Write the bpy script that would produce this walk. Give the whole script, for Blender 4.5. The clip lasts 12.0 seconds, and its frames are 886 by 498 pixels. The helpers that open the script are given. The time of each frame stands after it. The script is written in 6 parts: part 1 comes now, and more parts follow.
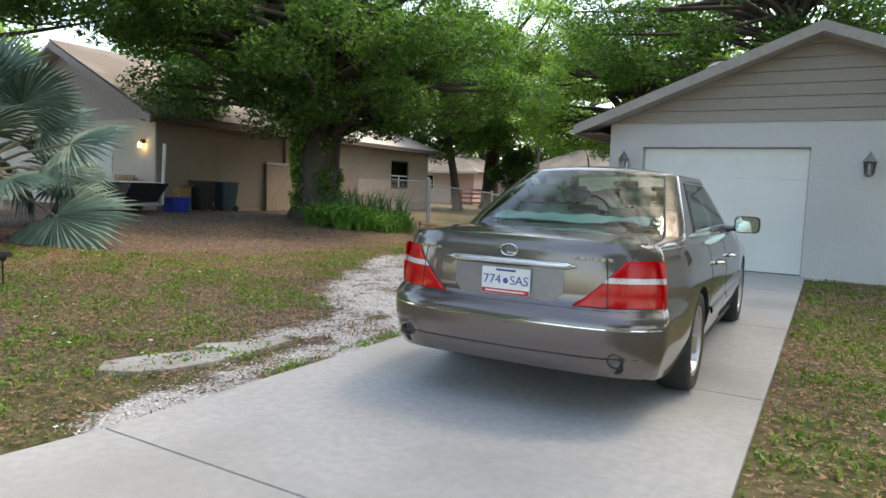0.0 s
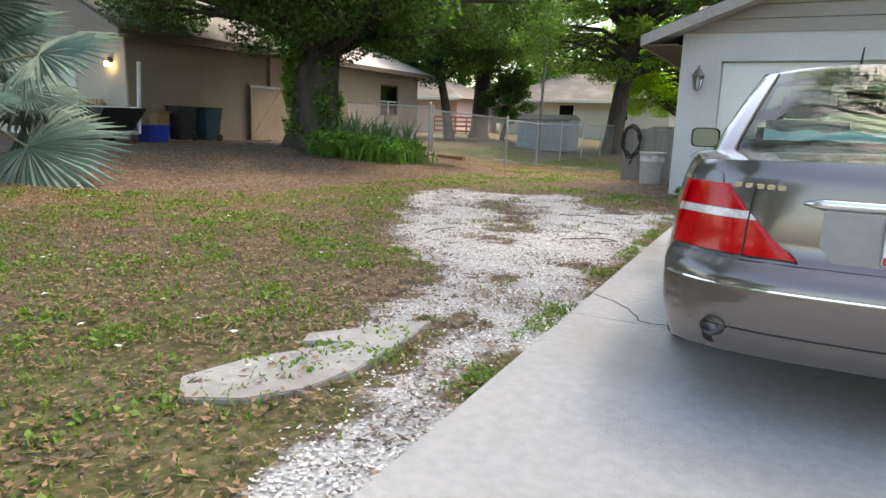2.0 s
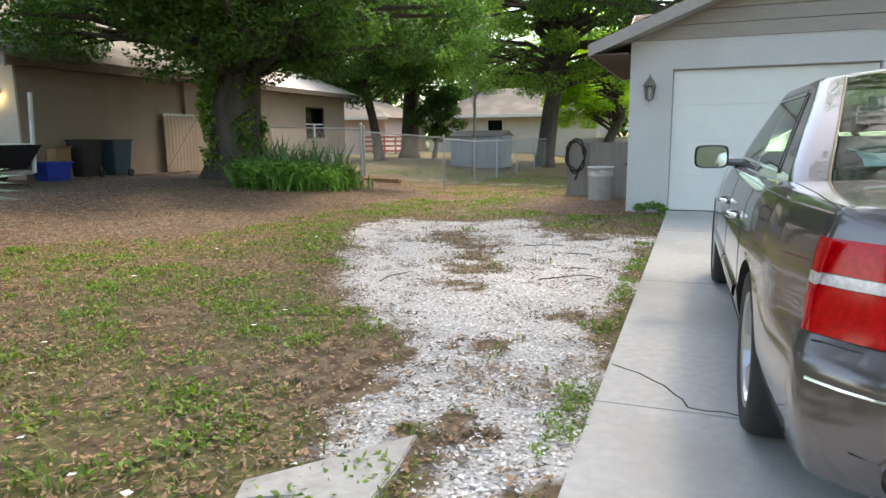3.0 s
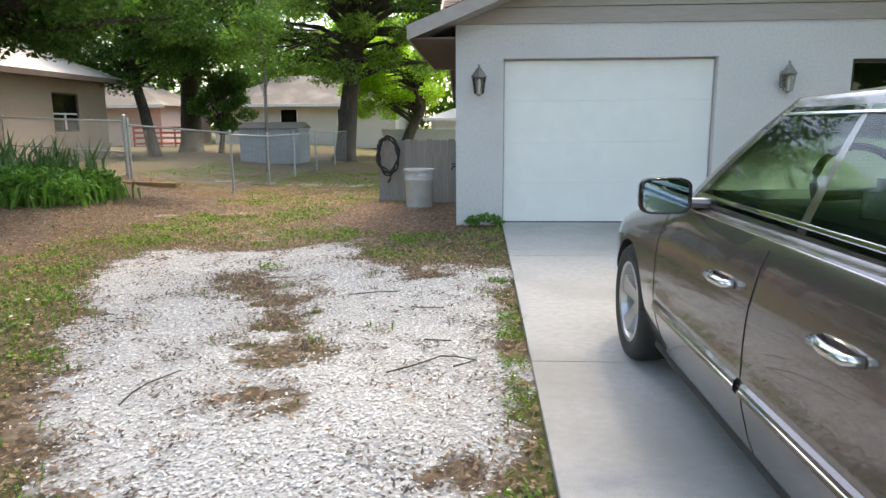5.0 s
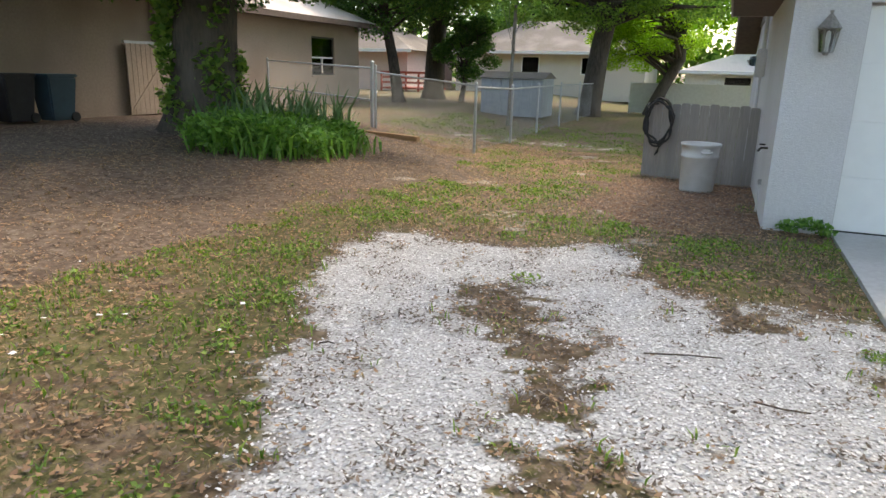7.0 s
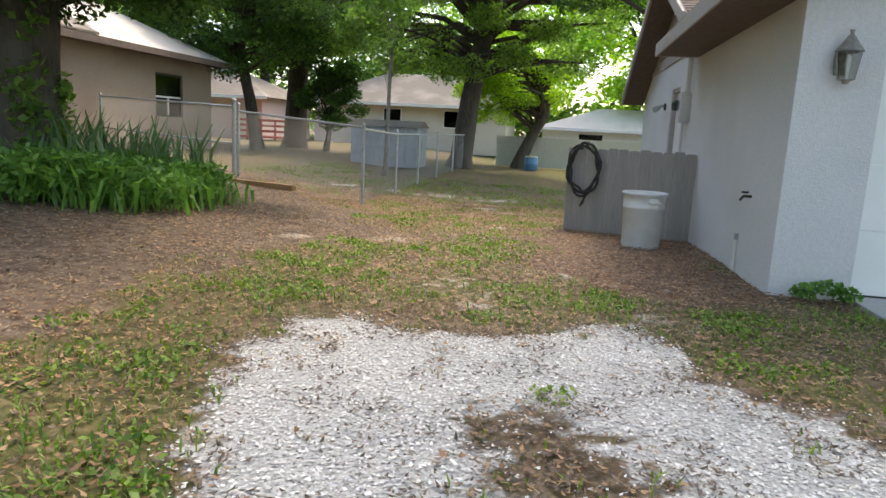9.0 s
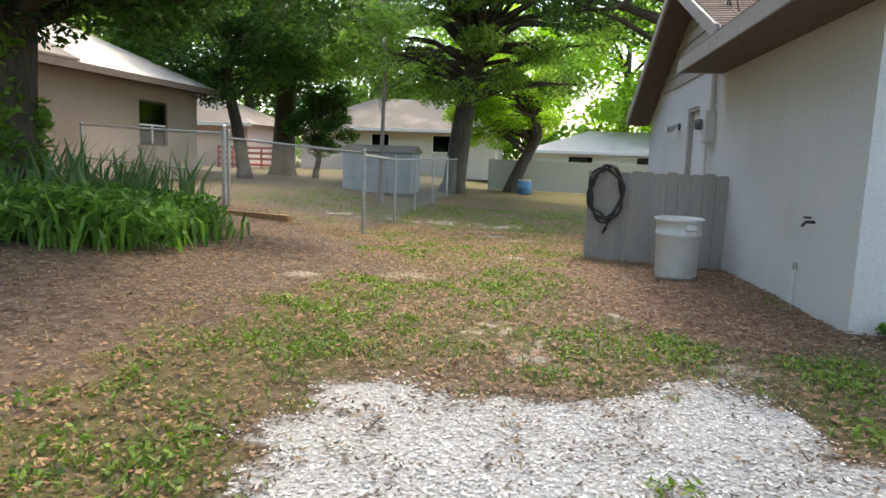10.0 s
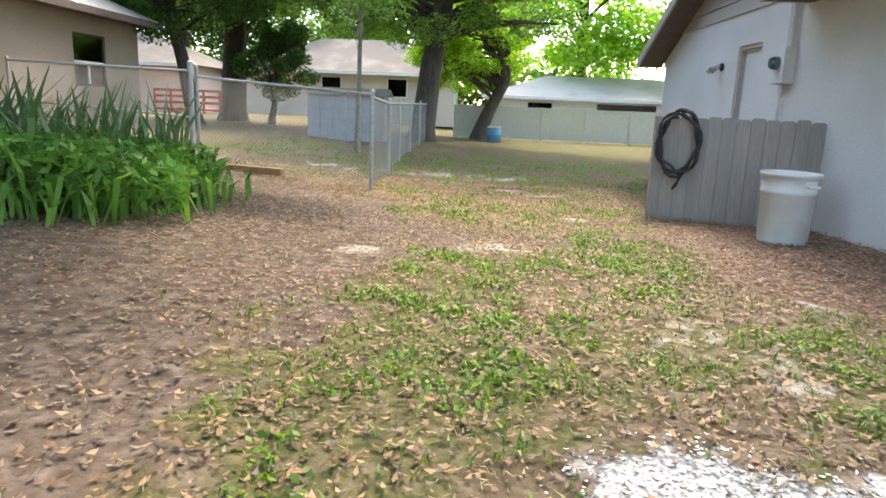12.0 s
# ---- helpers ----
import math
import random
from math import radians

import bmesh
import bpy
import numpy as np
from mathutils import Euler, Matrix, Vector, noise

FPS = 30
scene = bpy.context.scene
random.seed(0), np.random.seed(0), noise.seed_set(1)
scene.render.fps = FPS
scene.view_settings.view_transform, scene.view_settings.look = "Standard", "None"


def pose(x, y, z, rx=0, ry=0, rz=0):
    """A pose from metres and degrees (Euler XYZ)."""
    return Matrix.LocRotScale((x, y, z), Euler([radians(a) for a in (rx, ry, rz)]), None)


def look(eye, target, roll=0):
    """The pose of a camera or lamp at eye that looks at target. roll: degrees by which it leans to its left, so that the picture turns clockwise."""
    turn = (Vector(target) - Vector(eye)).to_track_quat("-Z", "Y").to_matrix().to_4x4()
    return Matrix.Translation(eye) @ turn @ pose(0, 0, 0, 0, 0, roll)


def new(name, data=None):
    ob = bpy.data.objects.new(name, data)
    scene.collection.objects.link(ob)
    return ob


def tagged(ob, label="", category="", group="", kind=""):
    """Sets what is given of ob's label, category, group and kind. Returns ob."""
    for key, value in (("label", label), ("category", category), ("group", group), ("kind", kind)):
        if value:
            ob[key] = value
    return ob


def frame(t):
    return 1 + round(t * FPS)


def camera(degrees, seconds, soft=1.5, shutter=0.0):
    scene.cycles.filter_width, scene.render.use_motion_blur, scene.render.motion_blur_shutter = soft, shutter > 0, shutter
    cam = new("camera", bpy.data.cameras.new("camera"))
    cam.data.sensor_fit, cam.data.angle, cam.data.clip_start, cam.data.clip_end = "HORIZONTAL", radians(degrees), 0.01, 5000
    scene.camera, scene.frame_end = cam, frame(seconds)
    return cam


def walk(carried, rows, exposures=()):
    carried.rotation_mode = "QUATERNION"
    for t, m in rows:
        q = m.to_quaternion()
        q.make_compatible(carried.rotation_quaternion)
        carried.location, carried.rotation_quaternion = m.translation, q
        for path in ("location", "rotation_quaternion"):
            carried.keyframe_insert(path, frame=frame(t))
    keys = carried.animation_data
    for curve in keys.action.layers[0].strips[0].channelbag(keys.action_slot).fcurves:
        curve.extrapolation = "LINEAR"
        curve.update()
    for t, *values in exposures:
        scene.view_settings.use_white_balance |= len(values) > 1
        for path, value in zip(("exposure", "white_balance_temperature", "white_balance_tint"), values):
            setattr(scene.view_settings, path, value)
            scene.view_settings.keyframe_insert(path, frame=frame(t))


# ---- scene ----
cam = camera(67.4, 12.0)
PATH = [
    (0, (3.642, -12.438, 1.243), (2.646, -10.713, 1.061), 2.1),
    (0.5, (3.105, -12.502, 1.231), (1.908, -10.917, 1.004), 1.2),
    (1, (2.619, -12.453, 1.212), (1.596, -10.783, 0.807), 0.9),
    (1.5, (2.156, -12.154, 1.135), (1.062, -10.524, 0.758), -0.8),
    (2, (1.632, -11.635, 1.096), (0.754, -9.879, 0.711), 1.9),
    (2.5, (1.293, -11.207, 1.191), (0.405, -9.454, 0.818), -1.2),
    (3, (0.986, -10.78, 1.163), (0.289, -8.935, 0.831), -0.6),
    (3.5, (0.688, -10.299, 1.118), (0.4, -8.363, 0.706), 2.7),
    (5.3, (0.226, -8.592, 1.333), (0.113, -6.626, 0.982), -0.4),
    (5.5, (0.14, -8.445, 1.287), (-0.04, -6.482, 0.949), 0.0),
    (6, (0.023, -8.077, 1.288), (-0.17, -6.125, 0.895), 4.3),
    (6.5, (-0.274, -7.621, 1.329), (-0.702, -5.734, 0.823), 1.9),
    (7, (-0.462, -7.285, 1.463), (-1.199, -5.501, 0.939), 1.4),
    (7.5, (-0.853, -6.952, 1.427), (-1.383, -5.077, 0.974), 4.2),
    (9.3, (-1.869, -5.448, 1.151), (-2.169, -3.494, 0.852), 2.2),
    (9.5, (-1.95, -5.303, 1.174), (-2.299, -3.35, 0.922), -0.1),
    (10, (-2.235, -5.064, 1.149), (-2.522, -3.105, 0.871), 2.0),
    (10.5, (-2.648, -4.76, 1.178), (-2.701, -2.785, 0.87), 2.8),
    (11, (-2.966, -4.361, 1.102), (-3.253, -2.4, 0.832), 0.2),
    (11.5, (-3.338, -4.087, 1.009), (-3.536, -2.119, 0.711), 0.8),
    (12, (-3.669, -3.836, 1.059), (-3.754, -1.884, 0.633), 2.3),
]
walk(cam, [(t, look(eye, target, roll)) for t, eye, target, roll in PATH],
     [(0, 2.0, 7850, 9), (2.0, 2.25, 7900, 10), (3.5, 2.33, 7850, 9), (5.5, 2.36, 7800, 11), (7.5, 2.15, 7800, 11), (9.5, 2.3, 7750, 10), (10.5, 2.42, 7700, 9), (12, 2.83, 7400, 9)])

# ---- light ----
world = bpy.data.worlds.new("sky")
scene.world = world
world.use_nodes = True
wt = world.node_tree
sky = wt.nodes.new("ShaderNodeTexSky")
sky.sky_type = "NISHITA"
sky.sun_disc = False
sky.sun_elevation, sky.sun_rotation = radians(61), radians(30)
sky.air_density, sky.dust_density, sky.ozone_density = 1.0, 2.0, 1.0
wt.nodes["Background"].inputs[1].default_value = 0.15
wt.links.new(sky.outputs[0], wt.nodes["Background"].inputs[0])
sun = new("sun", bpy.data.lights.new("sun", "SUN"))
sun.data.energy, sun.data.angle, sun.data.color = 0.6, radians(8), (1.0, 0.95, 0.86)
sun.matrix_world = look((2.6, 4.6, 9.4), (0, 0, 0))

# ---- materials ----


def material(name, c1, c2=None, scale=8.0, rough=0.8, metal=0.0, bump=0.0, big=None, bigscale=0.7, vary=0.0, stretch=(1, 1, 1), coat=0.0, spec=0.5, fine=None, bumpscale=None):
    """Fine grain between c1 and c2, large stains towards big, an even spread of tone from piece to piece."""
    m = bpy.data.materials.new(name)
    m.use_nodes = True
    t, n = m.node_tree, m.node_tree.nodes
    b = n["Principled BSDF"]
    b.inputs["Roughness"].default_value, b.inputs["Metallic"].default_value = rough, metal
    b.inputs["Coat Weight"].default_value, b.inputs["Specular IOR Level"].default_value = coat, spec
    c2 = c2 or tuple(v * 0.8 for v in c1)
    co = n.new("ShaderNodeTexCoord")
    mp = n.new("ShaderNodeMapping")
    mp.inputs["Scale"].default_value = stretch
    t.links.new(co.outputs["Object"], mp.inputs[0])

    def noise_of(s, detail=4.0):
        q = n.new("ShaderNodeTexNoise")
        q.inputs["Scale"].default_value, q.inputs["Detail"].default_value = s, detail
        t.links.new(mp.outputs[0], q.inputs["Vector"])
        return q

    def ramp_of(src, lo, hi):
        q = n.new("ShaderNodeMapRange")
        q.inputs[1].default_value, q.inputs[2].default_value = lo, hi
        t.links.new(src, q.inputs[0])
        return q.outputs[0]

    def mix_of(fac, a, c):
        q = n.new("ShaderNodeMix")
        q.data_type = "RGBA"
        for sock, val in ((q.inputs[0], fac), (q.inputs[6], a), (q.inputs[7], c)):
            if isinstance(val, (tuple, float)):
                sock.default_value = (*val, 1) if isinstance(val, tuple) else val
            else:
                t.links.new(val, sock)
        return q.outputs[2]

    grain = noise_of(scale)
    col = mix_of(ramp_of(grain.outputs[0], 0.35, 0.65), c1, c2)
    if big:
        col = mix_of(ramp_of(noise_of(bigscale, 6.0).outputs[0], 0.48, 0.72), col, big)
    if vary:
        info = n.new("ShaderNodeObjectInfo")
        geo = n.new("ShaderNodeNewGeometry")
        add = n.new("ShaderNodeMath")
        add.operation = "ADD"
        t.links.new(info.outputs["Random"], add.inputs[0])
        t.links.new(geo.outputs["Random Per Island"], add.inputs[1])
        fr = n.new("ShaderNodeMath")
        fr.operation = "FRACT"
        t.links.new(add.outputs[0], fr.inputs[0])
        mr = n.new("ShaderNodeMapRange")
        mr.inputs[3].default_value, mr.inputs[4].default_value = 1 - vary, 1 + vary
        t.links.new(fr.outputs[0], mr.inputs[0])
        hs = n.new("ShaderNodeHueSaturation")
        t.links.new(mr.outputs[0], hs.inputs["Value"])
        t.links.new(col, hs.inputs["Color"])
        col = hs.outputs[0]
    t.links.new(col, b.inputs["Base Color"])
    if bump:
        bp = n.new("ShaderNodeBump")
        bp.inputs["Strength"].default_value, bp.inputs["Distance"].default_value = min(1.0, bump * 20), 0.01
        t.links.new((noise_of(bumpscale) if bumpscale else grain).outputs[0], bp.inputs["Height"])
        t.links.new(bp.outputs[0], b.inputs["Normal"])
    return m


def leaf_material(name, c1, c2, light=0.35):
    """Leaves: tone by island, part of the light goes through."""
    m = bpy.data.materials.new(name)
    m.use_nodes = True
    t, n = m.node_tree, m.node_tree.nodes
    b, out = n["Principled BSDF"], n["Material Output"]
    geo = n.new("ShaderNodeNewGeometry")
    mx = n.new("ShaderNodeMix")
    mx.data_type = "RGBA"
    mx.inputs[6].default_value, mx.inputs[7].default_value = (*c1, 1), (*c2, 1)
    t.links.new(geo.outputs["Random Per Island"], mx.inputs[0])
    b.inputs["Roughness"].default_value = 0.55
    t.links.new(mx.outputs[2], b.inputs["Base Color"])
    tr = n.new("ShaderNodeBsdfTranslucent")
    br = n.new("ShaderNodeHueSaturation")
    br.inputs["Value"].default_value, br.inputs["Saturation"].default_value = 2.0, 1.15
    t.links.new(mx.outputs[2], br.inputs["Color"])
    t.links.new(br.outputs[0], tr.inputs[0])
    ms = n.new("ShaderNodeMixShader")
    ms.inputs[0].default_value = light
    t.links.new(b.outputs[0], ms.inputs[1])
    t.links.new(tr.outputs[0], ms.inputs[2])
    t.links.new(ms.outputs[0], out.inputs[0])
    return m


def glass_material(name, color, rough=0.02):
    m = bpy.data.materials.new(name)
    m.use_nodes = True
    t, n = m.node_tree, m.node_tree.nodes
    tr, gl, mx, fr = n.new("ShaderNodeBsdfTransparent"), n.new("ShaderNodeBsdfGlossy"), n.new("ShaderNodeMixShader"), n.new("ShaderNodeFresnel")
    tr.inputs[0].default_value = (*color, 1)
    gl.inputs["Roughness"].default_value = rough
    fr.inputs[0].default_value = 1.42
    t.links.new(fr.outputs[0], mx.inputs[0])
    t.links.new(tr.outputs[0], mx.inputs[1])
    t.links.new(gl.outputs[0], mx.inputs[2])
    t.links.new(mx.outputs[0], n["Material Output"].inputs[0])
    return m


def glow_material(name, color, strength):
    m = material(name, color, rough=0.4)
    b = m.node_tree.nodes["Principled BSDF"]
    b.inputs["Emission Color"].default_value, b.inputs["Emission Strength"].default_value = (*color, 1), strength
    return m


STUCCO = material("painted stucco", (0.68, 0.67, 0.68), (0.62, 0.61, 0.62), 30, 0.9, bump=0.04, big=(0.58, 0.57, 0.57), bigscale=0.6, bumpscale=60)
SIDING = material("taupe siding paint", (0.42, 0.37, 0.34), (0.37, 0.33, 0.30), 14, 0.75, bump=0.012, vary=0.05, stretch=(0.3, 4, 4))
FASCIA = material("taupe fascia paint", (0.43, 0.38, 0.36), (0.37, 0.33, 0.31), 10, 0.7, bump=0.01)
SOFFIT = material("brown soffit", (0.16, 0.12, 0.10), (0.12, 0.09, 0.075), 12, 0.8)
SHINGLE = material("brown shingles", (0.24, 0.17, 0.155), (0.15, 0.11, 0.10), 40, 0.95, bump=0.05, big=(0.30, 0.23, 0.21), vary=0.25)
WHITE_DOOR = material("white steel door", (0.85, 0.86, 0.85), (0.82, 0.83, 0.82), 6, 0.45, bump=0.004, big=(0.79, 0.80, 0.79))
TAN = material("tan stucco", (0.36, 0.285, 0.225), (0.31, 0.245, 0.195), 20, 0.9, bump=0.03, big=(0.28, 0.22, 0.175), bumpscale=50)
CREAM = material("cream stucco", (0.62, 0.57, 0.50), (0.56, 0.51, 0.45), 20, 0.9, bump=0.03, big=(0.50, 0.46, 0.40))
METAL_ROOF = material("pale weathered roof", (0.56, 0.50, 0.46), (0.48, 0.43, 0.39), 12, 0.8, big=(0.40, 0.35, 0.31), bump=0.02)
GREY_ROOF = material("grey brown roof", (0.22, 0.19, 0.16), (0.16, 0.14, 0.12), 25, 0.95, big=(0.28, 0.25, 0.22), bump=0.03, spec=0.15)
CONCRETE = material("pale concrete", (0.47, 0.462, 0.45), (0.41, 0.403, 0.39), 18, 0.85, bump=0.02, big=(0.33, 0.32, 0.295), bigscale=0.7, bumpscale=120)
OLD_CONCRETE = material("old concrete", (0.42, 0.41, 0.39), (0.33, 0.32, 0.30), 14, 0.9, bump=0.03, big=(0.30, 0.26, 0.22), bigscale=1.6)
JOINT = material("dirt in the joint", (0.10, 0.085, 0.06), (0.05, 0.045, 0.03), 30, 1.0)
GALV = material("galvanised steel", (0.50, 0.52, 0.53), (0.40, 0.42, 0.43), 20, 0.45, 0.7)
WIRE = material("galvanised wire", (0.36, 0.38, 0.39), (0.30, 0.32, 0.33), 20, 0.5, 0.5)
FENCE_WOOD = material("weathered grey boards", (0.36, 0.325, 0.305), (0.29, 0.26, 0.245), 10, 0.85, bump=0.02, vary=0.08, stretch=(6, 6, 0.5), big=(0.27, 0.25, 0.24))
BARK = material("bark", (0.09, 0.072, 0.058), (0.04, 0.033, 0.027), 9, 0.95, bump=0.05, big=(0.125, 0.11, 0.092), stretch=(2.5, 2.5, 0.6))
PALE_BARK = material("pale bark", (0.26, 0.235, 0.20), (0.17, 0.15, 0.13), 12, 0.9, bump=0.03)
LEAF_DARK = leaf_material("oak leaves", (0.025, 0.07, 0.018), (0.095, 0.18, 0.042), 0.45)
LEAF_MID = leaf_material("tree leaves", (0.07, 0.145, 0.035), (0.22, 0.33, 0.085), 0.55)
LEAF_LIGHT = leaf_material("sunlit vine leaves", (0.13, 0.25, 0.03), (0.30, 0.44, 0.08), 0.55)
LEAF_FERN = leaf_material("fern leaves", (0.045, 0.13, 0.025), (0.17, 0.33, 0.07), 0.35)
LEAF_SWORD = leaf_material("sword leaves", (0.06, 0.13, 0.05), (0.13, 0.22, 0.09), 0.2)
PALM_LEAF = material("silver palm leaf", (0.085, 0.15, 0.115), (0.13, 0.20, 0.16), 5, 0.6, vary=0.25)
PALM_STEM = material("palm stem", (0.33, 0.32, 0.22), (0.25, 0.22, 0.14), 9, 0.7)
PALM_DRY = material("yellowed palm leaf", (0.42, 0.38, 0.08), (0.30, 0.24, 0.06), 6, 0.7, vary=0.2)
GRASS = leaf_material("lawn grass", (0.06, 0.13, 0.02), (0.22, 0.32, 0.06), 0.3)
DRY_LEAF = leaf_material("fallen leaves", (0.15, 0.075, 0.036), (0.40, 0.25, 0.135), 0.1)
MULCH_LEAF = leaf_material("grey litter", (0.09, 0.064, 0.047), (0.30, 0.23, 0.175), 0.1)
SHELL = leaf_material("crushed shell", (0.46, 0.445, 0.43), (0.86, 0.845, 0.83), 0.02)
STRAW = leaf_material("dry grass", (0.20, 0.14, 0.07), (0.42, 0.32, 0.18), 0.2)
DARK_BITS = leaf_material("dark leaf bits", (0.05, 0.035, 0.025), (0.20, 0.14, 0.10), 0.05)
TWIG = material("dead twig", (0.10, 0.07, 0.05), (0.06, 0.045, 0.035), 20, 0.9)
BLACK_RUBBER = material("black rubber", (0.018, 0.018, 0.019), (0.03, 0.03, 0.031), 20, 0.65)
BIN_GREY = material("grey plastic", (0.66, 0.66, 0.65), (0.60, 0.60, 0.59), 8, 0.55, big=(0.52, 0.51, 0.49), bigscale=3)
BLUE_PLASTIC = material("blue plastic", (0.015, 0.05, 0.42), (0.012, 0.04, 0.33), 6, 0.45)
TEAL_BIN = material("dark teal plastic", (0.035, 0.075, 0.10), (0.03, 0.06, 0.08), 6, 0.5)
BLACK_BIN = material("black plastic", (0.02, 0.02, 0.025), (0.03, 0.03, 0.035), 6, 0.5)
CARDBOARD = material("cardboard", (0.42, 0.26, 0.12), (0.36, 0.22, 0.10), 8, 0.85)
WOOD = material("plain timber", (0.42, 0.27, 0.14), (0.33, 0.20, 0.10), 8, 0.75, bump=0.02, stretch=(6, 6, 0.5), vary=0.08)
RED_WOOD = material("red deck paint", (0.36, 0.07, 0.045), (0.28, 0.05, 0.035), 8, 0.7)
WHITE_PAINT = material("white paint", (0.78, 0.78, 0.76), (0.70, 0.70, 0.68), 8, 0.6)
LANTERN = material("weathered pewter metal", (0.36, 0.34, 0.32), (0.24, 0.225, 0.21), 30, 0.45, 0.5)
IRON = material("dark bronze metal", (0.07, 0.062, 0.055), (0.045, 0.04, 0.036), 20, 0.45, 0.6)
DARK = material("dark interior", (0.012, 0.012, 0.013), (0.02, 0.02, 0.02), 4, 0.9)
PANE = glass_material("window glass", (0.35, 0.42, 0.42))
LAMP_GLASS = glass_material("lamp glass", (0.85, 0.86, 0.84), 0.1)
SHED = material("blue grey shed panels", (0.36, 0.40, 0.43), (0.30, 0.34, 0.37), 6, 0.6, big=(0.27, 0.30, 0.32))
VINYL = material("pale vinyl fence", (0.62, 0.62, 0.56), (0.56, 0.56, 0.50), 8, 0.6, vary=0.03)
BLUE_DRUM = material("pale blue barrel", (0.10, 0.28, 0.48), (0.08, 0.22, 0.40), 6, 0.5)
WARM_LAMP = glow_material("lit lamp", (1.0, 0.72, 0.32), 6.0)

# ---- building blocks ----


class Shape:
    """Gathers vertices and faces for one mesh."""

    def __init__(self):
        self.v, self.f = [], []

    def add(self, verts, faces):
        k = len(self.v)
        self.v += [tuple(p) for p in verts]
        self.f += [tuple(i + k for i in q) for q in faces]
        return self

    def box(self, x0, y0, z0, x1, y1, z1):
        x0, x1, y0, y1, z0, z1 = min(x0, x1), max(x0, x1), min(y0, y1), max(y0, y1), min(z0, z1), max(z0, z1)
        return self.add([(x, y, z) for z in (z0, z1) for x, y in ((x0, y0), (x1, y0), (x1, y1), (x0, y1))],
                        [(3, 2, 1, 0), (4, 5, 6, 7), (0, 1, 5, 4), (1, 2, 6, 5), (2, 3, 7, 6), (3, 0, 4, 7)])

    def prism(self, pts, a, b):
        """A flat outline pts (3D) swept from offset a to offset b."""
        n = len(pts)
        a, b = Vector(a), Vector(b)
        return self.add([Vector(p) + a for p in pts] + [Vector(p) + b for p in pts],
                        [tuple(range(n))[::-1], tuple(range(n, 2 * n))] + [(i, (i + 1) % n, n + (i + 1) % n, n + i) for i in range(n)])

    def tube(self, pts, radii, segs=8, caps=True):
        pts = [Vector(p) for p in pts]
        if not isinstance(radii, (list, tuple)):
            radii = [radii] * len(pts)
        rings = []
        for i, p in enumerate(pts):
            d = (pts[min(i + 1, len(pts) - 1)] - pts[max(i - 1, 0)]).normalized()
            u = d.cross(Vector((0.31, 0.17, 0.93)) if abs(d.z) < 0.9 else Vector((1, 0.1, 0))).normalized()
            w = d.cross(u)
            rings += [p + (u * math.cos(2 * math.pi * j / segs) + w * math.sin(2 * math.pi * j / segs)) * radii[i] for j in range(segs)]
        f = [(i * segs + j, i * segs + (j + 1) % segs, (i + 1) * segs + (j + 1) % segs, (i + 1) * segs + j) for i in range(len(pts) - 1) for j in range(segs)]
        if caps:
            f += [tuple(range(segs))[::-1], tuple(range((len(pts) - 1) * segs, len(pts) * segs))]
        return self.add(rings, f)

    def lathe(self, profile, segs=20, origin=(0, 0, 0)):
        """Turned about the z axis through origin from rows of (radius, height)."""
        o = Vector(origin)
        rings = [o + Vector((r * math.cos(2 * math.pi * j / segs), r * math.sin(2 * math.pi * j / segs), z)) for r, z in profile for j in range(segs)]
        return self.add(rings, [(i * segs + j, i * segs + (j + 1) % segs, (i + 1) * segs + (j + 1) % segs, (i + 1) * segs + j) for i in range(len(profile) - 1) for j in range(segs)])

    def mesh(self, name, bevel=0.0, smooth=False):
        me = bpy.data.meshes.new(name)
        me.from_pydata(self.v, [], self.f)
        bm = bmesh.new()
        bm.from_mesh(me)
        bmesh.ops.recalc_face_normals(bm, faces=bm.faces)
        if bevel:
            sharp = [e for e in bm.edges if len(e.link_faces) == 2 and e.calc_face_angle(0) > 0.6]
            bmesh.ops.bevel(bm, geom=sharp, offset=bevel, segments=2, affect="EDGES", clamp_overlap=True)
        bm.to_mesh(me)
        bm.free()
        if smooth:
            me.polygons.foreach_set("use_smooth", [True] * len(me.polygons))
        return me


def part(name, shape, mat, parent=None, label="", at=None, bevel=0.0, smooth=False):
    me = shape.mesh(name, bevel, smooth) if isinstance(shape, Shape) else shape
    if not me.materials:
        me.materials.append(mat)
    ob = new(name, me)
    ob.parent = parent
    if at is not None:
        ob.matrix_basis = at
    if label:
        tagged(ob, label)
    return ob


def thing(name, at, label, category, group="", kind=""):
    return tagged_at(new(name), at, label, category, group, kind)


def tagged_at(ob, at, label, category, group="", kind=""):
    ob.matrix_basis = at if isinstance(at, Matrix) else pose(*at)
    return tagged(ob, label, category, group, kind)


def quads_mesh(name, verts, per=4):
    """A mesh of separate faces from an array (n, per, 3)."""
    n = len(verts)
    me = bpy.data.meshes.new(name)
    me.vertices.add(n * per)
    me.vertices.foreach_set("co", np.ascontiguousarray(verts, dtype=np.float32).ravel())
    me.loops.add(n * per)
    me.loops.foreach_set("vertex_index", np.arange(n * per, dtype=np.int32))
    me.polygons.add(n)
    me.polygons.foreach_set("loop_start", np.arange(0, n * per, per, dtype=np.int32))
    me.polygons.foreach_set("loop_total", np.full(n, per, dtype=np.int32))
    me.update(calc_edges=True)
    return me


def smooth01(v):
    u = np.clip(v, 0, 1)
    return u * u * (3 - 2 * u)


